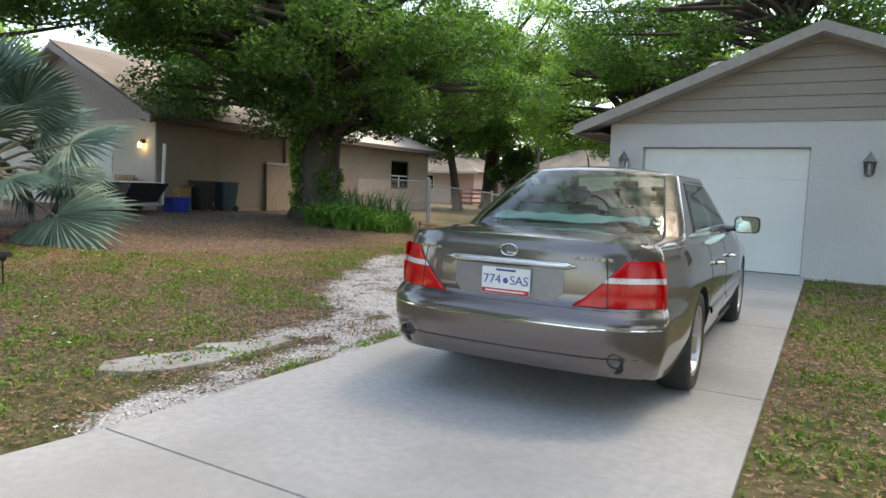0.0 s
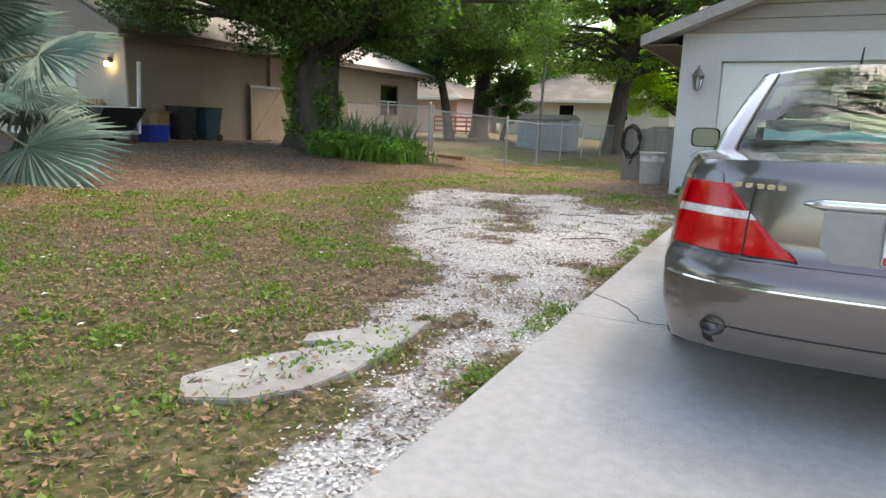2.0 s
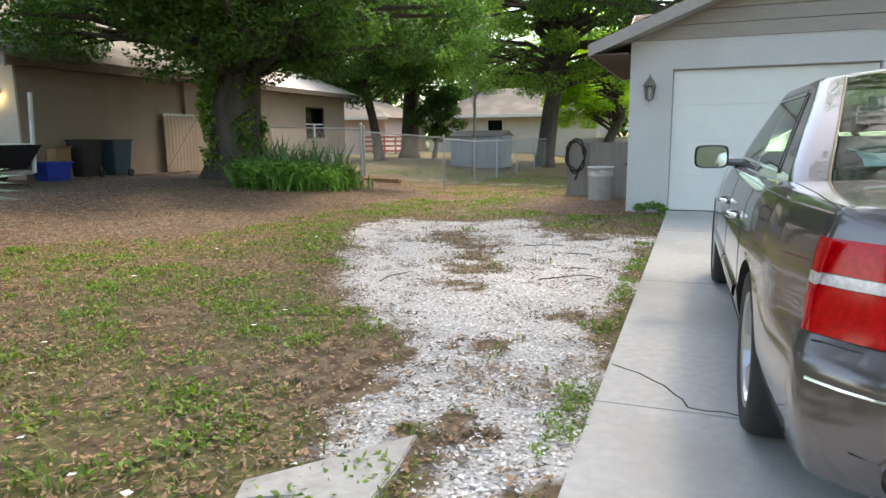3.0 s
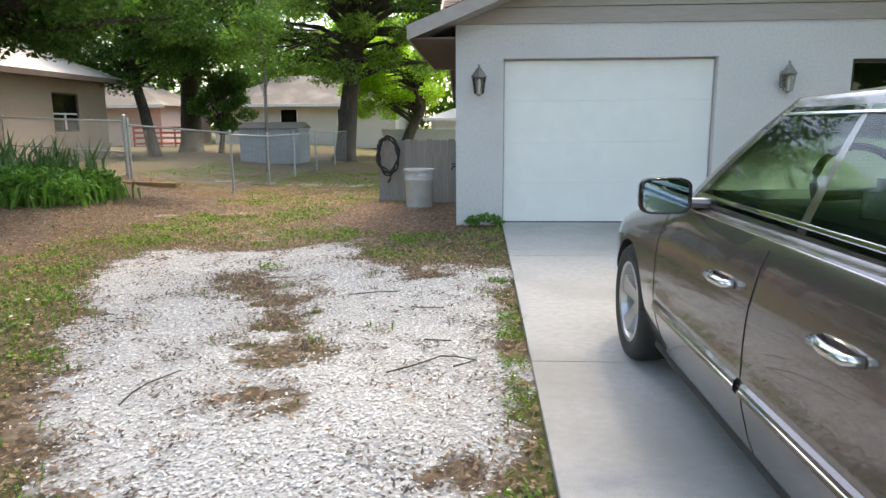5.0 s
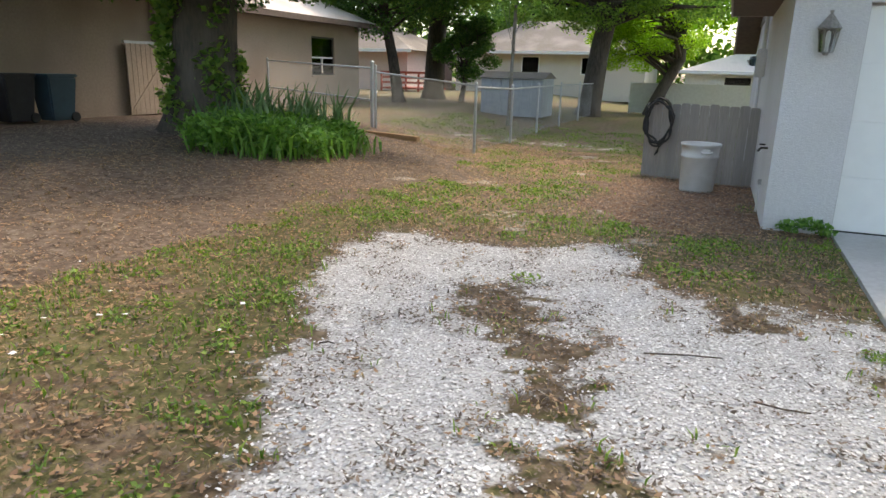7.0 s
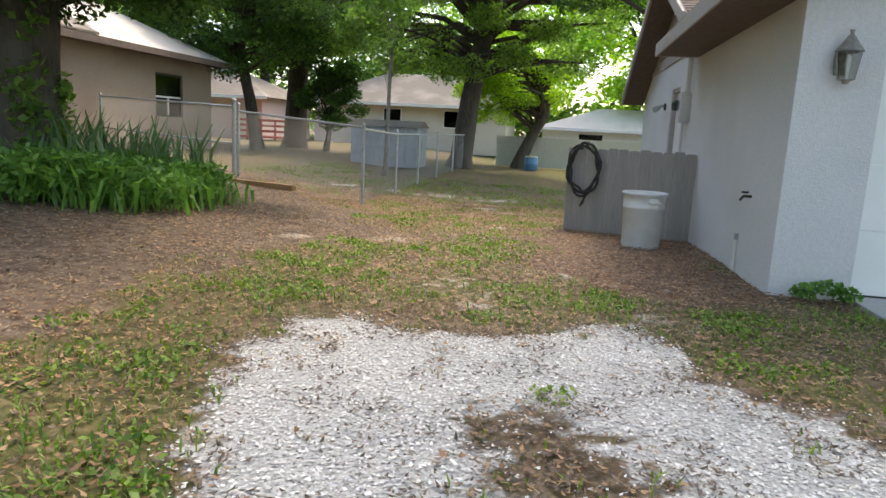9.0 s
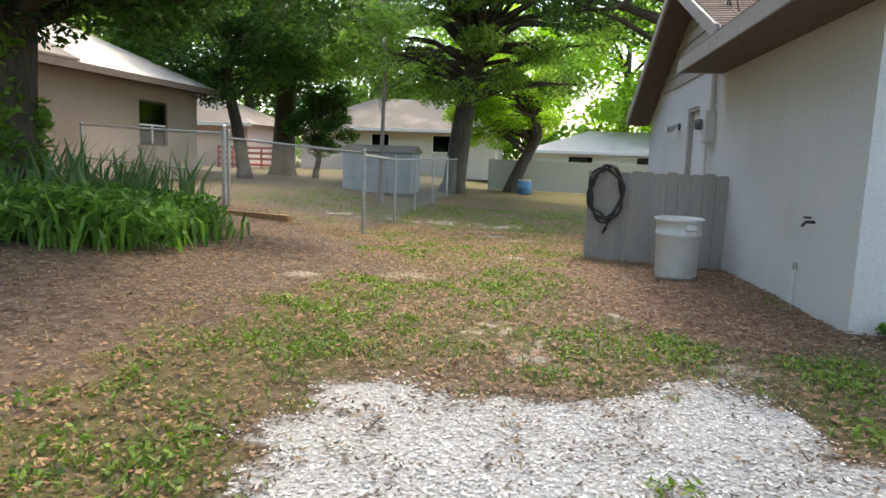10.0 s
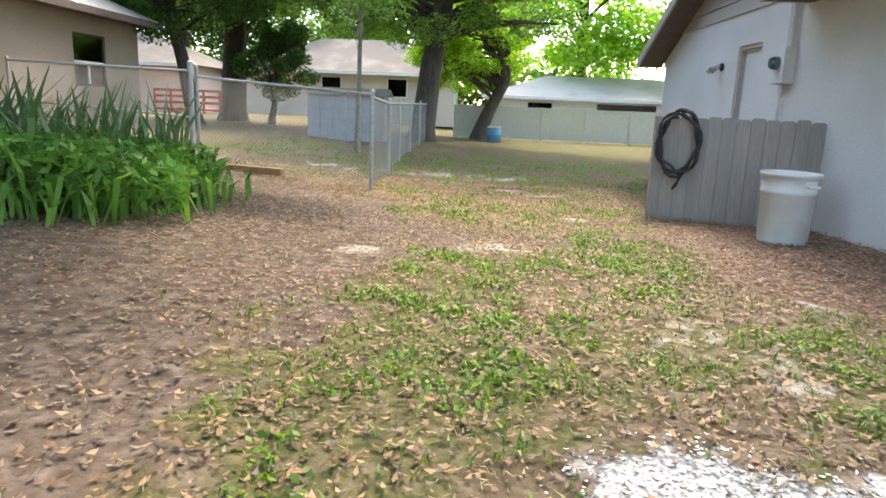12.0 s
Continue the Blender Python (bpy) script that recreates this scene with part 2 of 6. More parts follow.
def ground_z(x, y):
    return 0.32 * smooth01((-x - 3.5) / 7) - 0.30 * smooth01((y + 0.5) / 10) * (1 - 0.6 * smooth01((-x - 5) / 8))


rng = np.random.default_rng(7)


def leaves(centres, spread, count, size, flat=0.5, seed=0, aspect=0.55):
    """Rhombic leaves scattered round centres: an array (n, 4, 3)."""
    r = np.random.default_rng(seed)
    c = np.asarray(centres, float)
    k = r.integers(0, len(c), count)
    sp = np.broadcast_to(np.asarray(spread, float), (len(c), 3))[k] if np.ndim(spread) else spread
    d = r.normal(size=(count, 3))
    d /= np.linalg.norm(d, axis=1, keepdims=True)
    p = c[k] + d * r.uniform(0.25, 1.0, (count, 1)) ** 0.6 * sp
    a = r.normal(size=(count, 3))
    a[:, 2] = a[:, 2] * 0.6 - 0.25
    a /= np.linalg.norm(a, axis=1, keepdims=True)
    nrm = r.normal(size=(count, 3)) * flat + np.array([0, 0, 1.0])
    b = np.cross(nrm, a)
    b /= np.linalg.norm(b, axis=1, keepdims=True) + 1e-9
    s = size * r.uniform(0.6, 1.35, (count, 1))
    return np.stack([p - a * s * 0.5, p + b * s * aspect * 0.5, p + a * s * 0.5, p - b * s * aspect * 0.5], 1)


# ---- ground ----
GRAVEL = [(0.56, -10.45), (0.30, -10.3), (0.15, -9.4), (0.1, -8.8), (-0.38, -8.76), (-0.62, -8.45), (-0.4, -8.1), (-0.3, -7.85), (-0.85, -7.05), (-1.25, -6.45), (-1.8, -5.65),
          (-2.5, -4.4), (-3.05, -3.3), (-3.45, -2.5), (-3.25, -1.95), (-2.6, -1.75), (-1.9, -1.7), (-1.35, -1.5), (-0.95, -2.2), (-0.4, -2.55), (0.5, -2.55), (0.56, -5.0)]
# bare spots with brown litter in the gravel and pale sand on the earth: x, y, radius
SPOTS = [(-1.82, -3.1, 0.28), (-1.6, -3.45, 0.3), (-1.25, -3.9, 0.3), (-1.08, -4.45, 0.2), (-0.85, -5.05, 0.22), (-0.66, -5.8, 0.15), (-1.0, -5.8, 0.1), (0.15, -8.4, 0.2), (-0.1, -7.2, 0.15), (0.25, -6.4, 0.12), (-0.2, -2.9, 0.25)]
SAND = [(-3.0, 3.4, 0.55), (-2.9, 6.7, 0.8), (-3.35, 1.4, 0.4), (-2.45, -0.7, 0.5), (-4.4, 1.05, 0.3), (-2.1, -1.1, 0.3), (-3.3, -3.2, 0.25), (-1.5, 0.1, 0.4), (-3.4, 9.5, 0.9), (-0.9, -1.2, 0.5), (-6.0, 9.0, 0.9)]
DIRT = [(-40, -9.5), (-12, -8.6), (-6.4, -6.9), (-5.0, -5.1), (-4.6, -3.1), (-4.55, -1.4), (-4.5, -0.7), (-4.2, 0.6), (-3.75, 1.9), (-4.4, 3.5), (-5.6, 5.5), (-8.5, 8), (-40, 12)]
LITTER = [(-2.0, 0.6), (-1.2, -0.3), (0.1, -0.4), (0.1, 4.3), (-1.6, 4.1), (-2.0, 2.4)]


def inside(px, py, poly):
    """Signed distance to an outline, positive within."""
    p = np.array(poly, float)
    best = np.full(px.shape, 1e9)
    odd = np.zeros(px.shape, bool)
    for (x0, y0), (x1, y1) in zip(p, np.roll(p, -1, 0)):
        dx, dy = x1 - x0, y1 - y0
        t = np.clip(((px - x0) * dx + (py - y0) * dy) / (dx * dx + dy * dy), 0, 1)
        best = np.minimum(best, np.hypot(px - x0 - t * dx, py - y0 - t * dy))
        with np.errstate(divide="ignore", invalid="ignore"):
            odd ^= ((y0 > py) != (y1 > py)) & (px < x0 + dx * (py - y0) / (dy if dy else 1e-9))
    return np.where(odd, best, -best)


def wobble(x, y, s, seed):
    """Smooth value noise in -1..1 for whole arrays."""
    r = np.random.default_rng(seed)
    tab = r.uniform(-1, 1, (256, 256))
    u, v = x / s, y / s
    i, j = np.floor(u).astype(int), np.floor(v).astype(int)
    fu, fv = smooth01(u - i), smooth01(v - j)
    g = lambda a, b: tab[a % 256, b % 256]
    return (g(i, j) * (1 - fu) + g(i + 1, j) * fu) * (1 - fv) + (g(i, j + 1) * (1 - fu) + g(i + 1, j + 1) * fu) * fv


def blots(x, y, spots, wide=1.0):
    """Soft round spots, each 1 at its middle."""
    return np.clip(sum(np.exp(-((x - a) ** 2 * wide + (y - b) ** 2 / wide) / (r * r)) for a, b, r in spots), 0, 1.2)


def zones(x, y):
    """How far gravel, grass, dirt and red litter hold at a place, each 0..1."""
    w = 0.35 * wobble(x, y, 0.6, 1) + 0.18 * wobble(x, y, 0.17, 2)
    fine = wobble(x, y, 0.07, 6)
    gravel = smooth01((inside(x, y, GRAVEL) + w * 0.55 + 0.12 * fine) / 0.5 + 0.5)
    island = blots(x, y, SPOTS)
    gravel = gravel * np.clip(1.2 - island * 1.08 + (w * 1.6 + 0.7 * fine) * (island > 0.08), 0, 1)
    gravel = gravel * np.clip(1.35 - 0.75 * smooth01(wobble(x, y, 0.33, 7) * 1.3 + 0.25 * fine - 0.1), 0, 1)
    dirt = smooth01((inside(x, y, DIRT) + w * 1.6) / 0.7 + 0.3)
    litter = smooth01((inside(x, y, LITTER) + w) / 0.6 + 0.4)
    lush = smooth01(0.56 + 0.55 * wobble(x, y, 0.8, 3) + 0.45 * wobble(x, y, 0.28, 4) + 0.4 * wobble(x, y, 0.11, 5) + 0.35 * np.exp(-((x + 4.0) ** 2 / 1.2 + (y + 3.5) ** 2 / 6)))
    back = smooth01((y - 1.0) / 2.5)
    grass = np.clip((1 - gravel) * (1 - dirt) * (1 - litter) * (0.3 + 0.7 * lush) * (1 - 0.3 * back) * (1 - 0.7 * np.clip(island, 0, 1)), 0, 1)
    green = np.exp(-((y - 21) / 4.0) ** 2) * smooth01((x + 4) / 3)
    grass = np.maximum(grass, 0.55 * smooth01((y - 5) / 5) * (0.55 + 0.6 * lush) * (1 - dirt))
    return gravel, np.maximum(grass, np.clip(green * 1.6, 0, 1)), np.clip(dirt * (1 - gravel), 0, 1), litter * (1 - gravel)


def axis(lo, hi, step, far):
    mid = np.arange(lo, hi, step)
    g = step * 1.28 ** np.arange(1, 60)
    out = np.cumsum(g)
    out = out[out < far]
    return np.concatenate([lo - out[::-1], mid, mid[-1] + out])


gx, gy = axis(-13, 4.6, 0.08, 600), axis(-12.6, 8, 0.08, 600)
X, Y = np.meshgrid(gx, gy, indexing="ij")
Z = ground_z(X, Y) - 0.035 + 0.012 * wobble(X, Y, 0.5, 9) + 0.006 * wobble(X, Y, 0.16, 10)
nx, ny = X.shape
quad = (np.arange(nx - 1)[:, None] * ny + np.arange(ny - 1)[None, :]).ravel()
me = bpy.data.meshes.new("ground")
me.vertices.add(nx * ny)
me.vertices.foreach_set("co", np.stack([X, Y, Z], -1).astype(np.float32).ravel())
loops = np.stack([quad, quad + ny, quad + ny + 1, quad + 1], -1).astype(np.int32)
me.loops.add(loops.size)
me.loops.foreach_set("vertex_index", loops.ravel())
me.polygons.add(len(quad))
me.polygons.foreach_set("loop_start", np.arange(0, loops.size, 4, dtype=np.int32))
me.polygons.foreach_set("loop_total", np.full(len(quad), 4, np.int32))
me.update(calc_edges=True)
me.polygons.foreach_set("use_smooth", [True] * len(quad))
sand_at = me.attributes.new("sand", "FLOAT", "POINT")
sand_at.data.foreach_set("value", (blots(X.ravel(), Y.ravel(), SAND, 0.6) * np.clip(0.75 + 0.8 * wobble(X.ravel(), Y.ravel(), 0.25, 12), 0, 1)).astype(np.float32))
attr = me.color_attributes.new("cover", "FLOAT_COLOR", "POINT")
attr.data.foreach_set("color", np.stack(zones(X.ravel(), Y.ravel()), -1).astype(np.float32).ravel())

soil = bpy.data.materials.new("yard soil")
soil.use_nodes = True
st, sn = soil.node_tree, soil.node_tree.nodes
sb = sn["Principled BSDF"]
sb.inputs["Roughness"].default_value = 0.95
sb.inputs["Specular IOR Level"].default_value = 0.2
cov = sn.new("ShaderNodeVertexColor")
cov.layer_name = "cover"
sep = sn.new("ShaderNodeSeparateColor")
st.links.new(cov.outputs[0], sep.inputs[0])
sco = sn.new("ShaderNodeTexCoord")


def soil_noise(scale, detail=5.0):
    q = sn.new("ShaderNodeTexNoise")
    q.inputs["Scale"].default_value, q.inputs["Detail"].default_value = scale, detail
    st.links.new(sco.outputs["Object"], q.inputs["Vector"])
    return q.outputs[0]


def soil_tone(scale, *stops):
    q = sn.new("ShaderNodeValToRGB")
    el = q.color_ramp.elements
    while len(el) < len(stops):
        el.new(0.5)
    for e, (p, c) in zip(el, stops):
        e.position, e.color = p, (*c, 1)
    st.links.new(soil_noise(scale), q.inputs[0])
    return q.outputs[0]


def soil_mix(fac, a, b):
    q = sn.new("ShaderNodeMix")
    q.data_type = "RGBA"
    st.links.new(fac, q.inputs[0])
    st.links.new(a, q.inputs[6])
    st.links.new(b, q.inputs[7])
    return q.outputs[2]


def soil_edge(src, scale, amount):
    """Breaks a cover's edge up with grain."""
    a = sn.new("ShaderNodeMath")
    a.operation = "MULTIPLY_ADD"
    st.links.new(soil_noise(scale), a.inputs[0])
    a.inputs[1].default_value = amount
    st.links.new(src, a.inputs[2])
    m = sn.new("ShaderNodeMapRange")
    m.inputs[1].default_value, m.inputs[2].default_value = 0.35 + amount * 0.5, 0.65 + amount * 0.5
    st.links.new(a.outputs[0], m.inputs[0])
    return m.outputs[0]


sandy = soil_tone(9, (0.32, (0.085, 0.058, 0.035)), (0.5, (0.14, 0.098, 0.062)), (0.70, (0.25, 0.19, 0.13)))
earth = soil_tone(11, (0.3, (0.065, 0.046, 0.035)), (0.52, (0.135, 0.098, 0.074)), (0.72, (0.23, 0.18, 0.145)))
rust = soil_tone(14, (0.3, (0.09, 0.05, 0.032)), (0.52, (0.18, 0.105, 0.065)), (0.75, (0.28, 0.19, 0.125)))
turf = soil_tone(16, (0.3, (0.05, 0.055, 0.02)), (0.52, (0.12, 0.11, 0.045)), (0.72, (0.21, 0.165, 0.09)))
shell = soil_tone(60, (0.32, (0.16, 0.14, 0.12)), (0.44, (0.42, 0.405, 0.39)), (0.7, (0.62, 0.61, 0.60)))
col = soil_mix(soil_edge(sep.outputs[2], 7, 0.6), sandy, earth)
pale = soil_tone(20, (0.3, (0.30, 0.26, 0.21)), (0.6, (0.46, 0.42, 0.37)))
sand_in = sn.new("ShaderNodeAttribute")
sand_in.attribute_name = "sand"
col = soil_mix(soil_edge(sand_in.outputs["Fac"], 9, 0.8), col, pale)
col = soil_mix(soil_edge(cov.outputs[1], 7, 0.6), col, rust)
col = soil_mix(soil_edge(sep.outputs[1], 13, 0.9), col, turf)
col = soil_mix(soil_edge(sep.outputs[0], 10, 0.9), col, shell)
st.links.new(col, sb.inputs["Base Color"])
sbump = sn.new("ShaderNodeBump")
sbump.inputs["Strength"].default_value, sbump.inputs["Distance"].default_value = 0.45, 0.02
st.links.new(soil_noise(45, 6), sbump.inputs["Height"])
st.links.new(sbump.outputs[0], sb.inputs["Normal"])
me.materials.append(soil)
tagged(new("ground", me), "patchy lawn, bare earth, leaf litter and crushed shell", "ground", kind="structure")

# concrete drive: slabs with open joints
drive = thing("driveway", (0, 0, 0), "pale concrete driveway slabs with dirt-filled joints", "driveway", kind="structure")
for y0, y1 in ((-10.492, -7.924), (-7.917, -5.258), (-5.252, -2.2), (-2.194, 0.12)):
    part("slab", Shape().box(0.62, y0, -0.14, 3.38, y1, 0.0), CONCRETE, drive, bevel=0.003)
part("slab", Shape().prism([(0.62, -10.5, 0), (3.38, -10.5, 0), (3.9, -12.0, 0), (5.5, -15.5, 0), (-2.2, -15.5, 0), (0.2, -12.1, 0), (0.56, -11.0, 0)], (0, 0, -0.14), (0, 0, 0)), CONCRETE, drive, bevel=0.003)
part("joint_fill", Shape().box(0.63, -10.6, -0.13, 3.37, 0.1, -0.008), JOINT, drive, "dark dirt in the slab joints")
crack = [(0.64, -7.41), (0.71, -7.46), (0.78, -7.5), (0.85, -7.585), (0.9, -7.63), (0.955, -7.74), (0.985, -7.78), (1.01, -7.87), (1.08, -7.885), (1.15, -7.87), (1.24, -7.9), (1.4, -7.915)]
cs = Shape()
for (ax, ay), (bx, by) in zip(crack, crack[1:]):
    d = Vector((by - ay, ax - bx, 0)).normalized() * 0.004
    cs.prism([(ax - d.x, ay - d.y, 0.0), (bx - d.x, by - d.y, 0.0), (bx + d.x, by + d.y, 0.0), (ax + d.x, ay + d.y, 0.0)], (0, 0, -0.002), (0, 0, 0.002))
part("crack", cs, JOINT, drive, "jagged crack in the concrete")
old = tagged(part("concrete_slab", Shape().prism([(0.0, -8.48, 0), (0.04, -8.75, 0), (0.06, -9.3, 0), (0.0, -9.6, 0), (-0.14, -9.8, 0), (-0.36, -9.92, 0), (-0.52, -9.76, 0), (-0.44, -9.45, 0), (-0.30, -9.22, 0), (-0.21, -9.05, 0), (-0.38, -9.14, 0), (-0.43, -9.02, 0), (-0.25, -8.8, 0)], (0, 0, -0.06), (0, 0, -0.004)), OLD_CONCRETE, bevel=0.006),
             "broken old concrete slab sunk in the lawn", "slab")

# ---- the house with the garage ----
house = thing("house", (0, 0, 0), "single-storey pale grey stucco house with taupe gables", "house")
for x0, z0, x1, z1 in ((0, -0.3, 0.615, 2.55), (3.31, -0.3, 4.95, 2.55), (0.615, 2.13, 3.31, 2.55), (4.95, -0.3, 6.05, 0.95), (4.95, 2.08, 6.05, 2.55), (6.05, -0.3, 6.72, 2.55)):
    part("front_wall", Shape().box(x0, 0, z0, x1, 0.22, z1), STUCCO, house)
side = Shape()
side.box(0.0, 0.22, -0.45, 0.2, 5.42, 2.47).box(0.0, 6.22, -0.45, 0.2, 10.0, 2.47).box(0, 5.42, 2.02, 0.2, 6.22, 2.47).box(0, 5.42, -0.45, 0.2, 6.22, 0.0)
part("side_wall", side, STUCCO, house)
part("rear_wall", Shape().box(0.2, 9.8, -0.45, 13.0, 10.0, 2.47).box(6.52, 0.22, -0.3, 6.72, 4.0, 2.55).box(6.72, 3.8, -0.3, 13.0, 4.0, 2.47).box(12.8, 4.0, -0.3, 13.0, 9.8, 2.47), STUCCO, house)
# front gable boards
gz0, peak_x, slope = 2.55, 3.36, 0.395
for i in range(7):
    za, zb = gz0 + i * 0.205, gz0 + (i + 1) * 0.205 - 0.008
    xa, xb = -0.1 + (za - 2.53) / slope, -0.1 + (zb - 2.53) / slope
    xa = max(0.0, xa)
    if xb >= peak_x - 0.02:
        xb = peak_x - 0.02
    part("siding_board", Shape().add([(xa, -0.030, za), (2 * peak_x - xa, -0.030, za), (2 * peak_x - xb, -0.012, zb), (xb, -0.012, zb), (xa, 0.1, za), (2 * peak_x - xa, 0.1, za), (2 * peak_x - xb, 0.1, zb), (xb, 0.1, zb)],
                                     [(0, 1, 2, 3), (7, 6, 5, 4), (0, 4, 5, 1), (3, 2, 6, 7), (0, 3, 7, 4), (1, 5, 6, 2)]), SIDING, house)


def roof_slope(parent, foot_a, foot_b, top_b, top_a, thick, mat, rows, lap=0.016):
    """Courses of shingles laid up a slope, over a deck."""
    fa, fb, tb, ta = (Vector(p) for p in (foot_a, foot_b, top_b, top_a))
    up = (fb - fa).cross(ta - fa).normalized()
    if up.z < 0:
        up = -up
    s = Shape()
    s.prism([fa, fb, tb, ta], up * -thick, up * 0)
    part("roof_deck", s, FASCIA, parent)
    c = Shape()
    for i in range(rows):
        u, w = i / rows, (i + 1) / rows + 0.004
        a, b = fa.lerp(ta, u), fb.lerp(tb, u)
        d, e = fa.lerp(ta, w), fb.lerp(tb, w)
        cells = max(1, int((b - a).length / 0.33))
        for k in range(cells):
            p, q = (k + 0.02) / cells, (k + 0.98) / cells
            c.add([a.lerp(b, p) + up * lap, a.lerp(b, q) + up * lap, d.lerp(e, q) + up * 0.003, d.lerp(e, p) + up * 0.003, a.lerp(b, p), a.lerp(b, q)], [(0, 1, 2, 3), (4, 5, 1, 0)])
    tagged(part("shingles", c, mat, parent, "overlapping asphalt shingle courses"), kind="stuff")


# front gable roof
zr = 2.46 + (peak_x + 0.55) * slope
roof_slope(house, (-0.55, -0.48, 2.50), (-0.55, 4.3, 2.50), (peak_x, 4.3, zr + 0.04), (peak_x, -0.48, zr + 0.04), 0.05, SHINGLE, 26)
roof_slope(house, (7.27, 4.3, 2.50), (7.27, -0.48, 2.50), (peak_x, -0.48, zr + 0.04), (peak_x, 4.3, zr + 0.04), 0.05, SHINGLE, 26)
for sx in (-1, 1):
    ex = peak_x + sx * (peak_x + 0.55)
    part("rake_board", Shape().prism([(ex, -0.5, 2.49), (peak_x, -0.5, zr + 0.03), (peak_x, -0.5, zr - 0.14), (ex, -0.5, 2.32)], (0, -0.02, 0), (0, 0.02, 0)), FASCIA, house, bevel=0.004)
    part("rake_soffit", Shape().prism([(ex, -0.48, 2.33), (peak_x, -0.48, zr - 0.12), (peak_x, 0.0, zr - 0.12), (ex, 0.0, 2.33)], (0, 0, 0), (0, 0, 0.02)), FASCIA, house)
part("eave_fascia", Shape().box(-0.575, -0.48, 2.32, -0.55, 4.25, 2.49), FASCIA, house, bevel=0.003)
part("eave_end", Shape().box(-0.57, 4.2, 2.33, 0.0, 4.28, 2.5), FASCIA, house)
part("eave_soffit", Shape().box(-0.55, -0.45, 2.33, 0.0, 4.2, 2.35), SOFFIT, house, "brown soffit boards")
# side gable of the main roof
for i in range(7):
    za, zb = 2.47 + i * 0.205, 2.47 + (i + 1) * 0.205 - 0.008
    half_a, half_b = max(0.05, (3.78 - za) / 0.4), max(0.03, (3.78 - zb) / 0.4)
    part("siding_board", Shape().add([(-0.03, 5.85 - half_a, za), (-0.03, 5.85 + half_a, za), (-0.012, 5.85 + half_b, zb), (-0.012, 5.85 - half_b, zb), (0.1, 5.85 - half_a, za), (0.1, 5.85 + half_a, za), (0.1, 5.85 + half_b, zb), (0.1, 5.85 - half_b, zb)],
                                     [(0, 1, 2, 3), (7, 6, 5, 4), (0, 4, 5, 1), (3, 2, 6, 7), (0, 3, 7, 4), (1, 5, 6, 2)]), SIDING, house)
roof_slope(house, (-0.45, 2.65, 2.62), (13.3, 2.65, 2.62), (13.3, 5.85, 3.90), (-0.45, 5.85, 3.90), 0.05, SHINGLE, 24)
roof_slope(house, (13.3, 10.35, 2.10), (-0.45, 10.35, 2.10), (-0.45, 5.85, 3.90), (13.3, 5.85, 3.90), 0.05, SHINGLE, 20)
for sy in (-1, 1):
    e = 5.85 + sy * 4.5
    foot = 5.85 - 3.05 if sy < 0 else e
    zf = 3.9 - abs(foot - 5.85) * 0.4
    part("rake_board", Shape().prism([(-0.47, foot, zf), (-0.47, 5.85, 3.9), (-0.47, 5.85, 3.73), (-0.47, foot, zf - 0.17)], (-0.02, 0, 0), (0.02, 0, 0)), FASCIA, house, bevel=0.004)
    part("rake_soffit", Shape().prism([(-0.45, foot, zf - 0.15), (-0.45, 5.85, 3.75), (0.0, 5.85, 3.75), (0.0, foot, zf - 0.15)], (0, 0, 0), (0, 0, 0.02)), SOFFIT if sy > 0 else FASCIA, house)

# garage door of four sections in the recessed opening
gdoor = part("garage_door", Shape().box(0.615, 0.20, 0.0, 3.31, 0.21, 2.13), WHITE_DOOR, house, "white steel sectional garage door, closed")
for i in range(4):
    part("door_section", Shape().box(0.63, 0.12, 0.012 + i * 0.53, 3.295, 0.20, 0.012 + i * 0.53 + 0.528), WHITE_DOOR, gdoor, bevel=0.0025)
part("weather_strip", Shape().box(0.62, 0.11, 0.0, 3.305, 0.19, 0.014), BLACK_RUBBER, gdoor, "black rubber strip")
for x0, x1, z0, z1 in ((0.615, 0.632, 0, 2.13), (3.293, 3.31, 0, 2.13), (0.615, 3.31, 2.105, 2.13)):
    part("door_stop", Shape().box(x0, 0.10, z0, x1, 0.118, z1), FASCIA, house)
win = part("window", Shape().box(4.95, 0.12, 0.95, 6.05, 0.16, 2.08), DARK, house, "dark front window")
for x0, x1, z0, z1 in ((4.95, 5.0, 0.95, 2.08), (6.0, 6.05, 0.95, 2.08), (5.0, 6.0, 2.03, 2.08), (5.0, 6.0, 0.95, 1.0), (5.0, 6.0, 1.5, 1.54)):
    part("window_frame", Shape().box(x0, 0.05, z0, x1, 0.12, z1), IRON, win)
part("pane", Shape().box(5.0, 0.09, 1.0, 6.0, 0.096, 2.03), PANE, win)
sdoor = part("side_door", Shape().box(0.09, 5.42, 0.0, 0.13, 6.22, 2.02), STUCCO, house, "grey painted side door, closed")
part("door_frame", Shape().box(0.02, 5.42, 0, 0.09, 5.47, 2.02).box(0.02, 6.17, 0, 0.09, 6.22, 2.02).box(0.02, 5.47, 1.97, 0.09, 6.17, 2.02), FASCIA, sdoor)
part("door_knob", Shape().lathe([(0.0, 0), (0.025, 0.004), (0.03, 0.02), (0.02, 0.04), (0, 0.045)], 10), GALV, sdoor, "round metal knob", at=pose(0.09, 5.55, 0.98, 0, -90, 0))

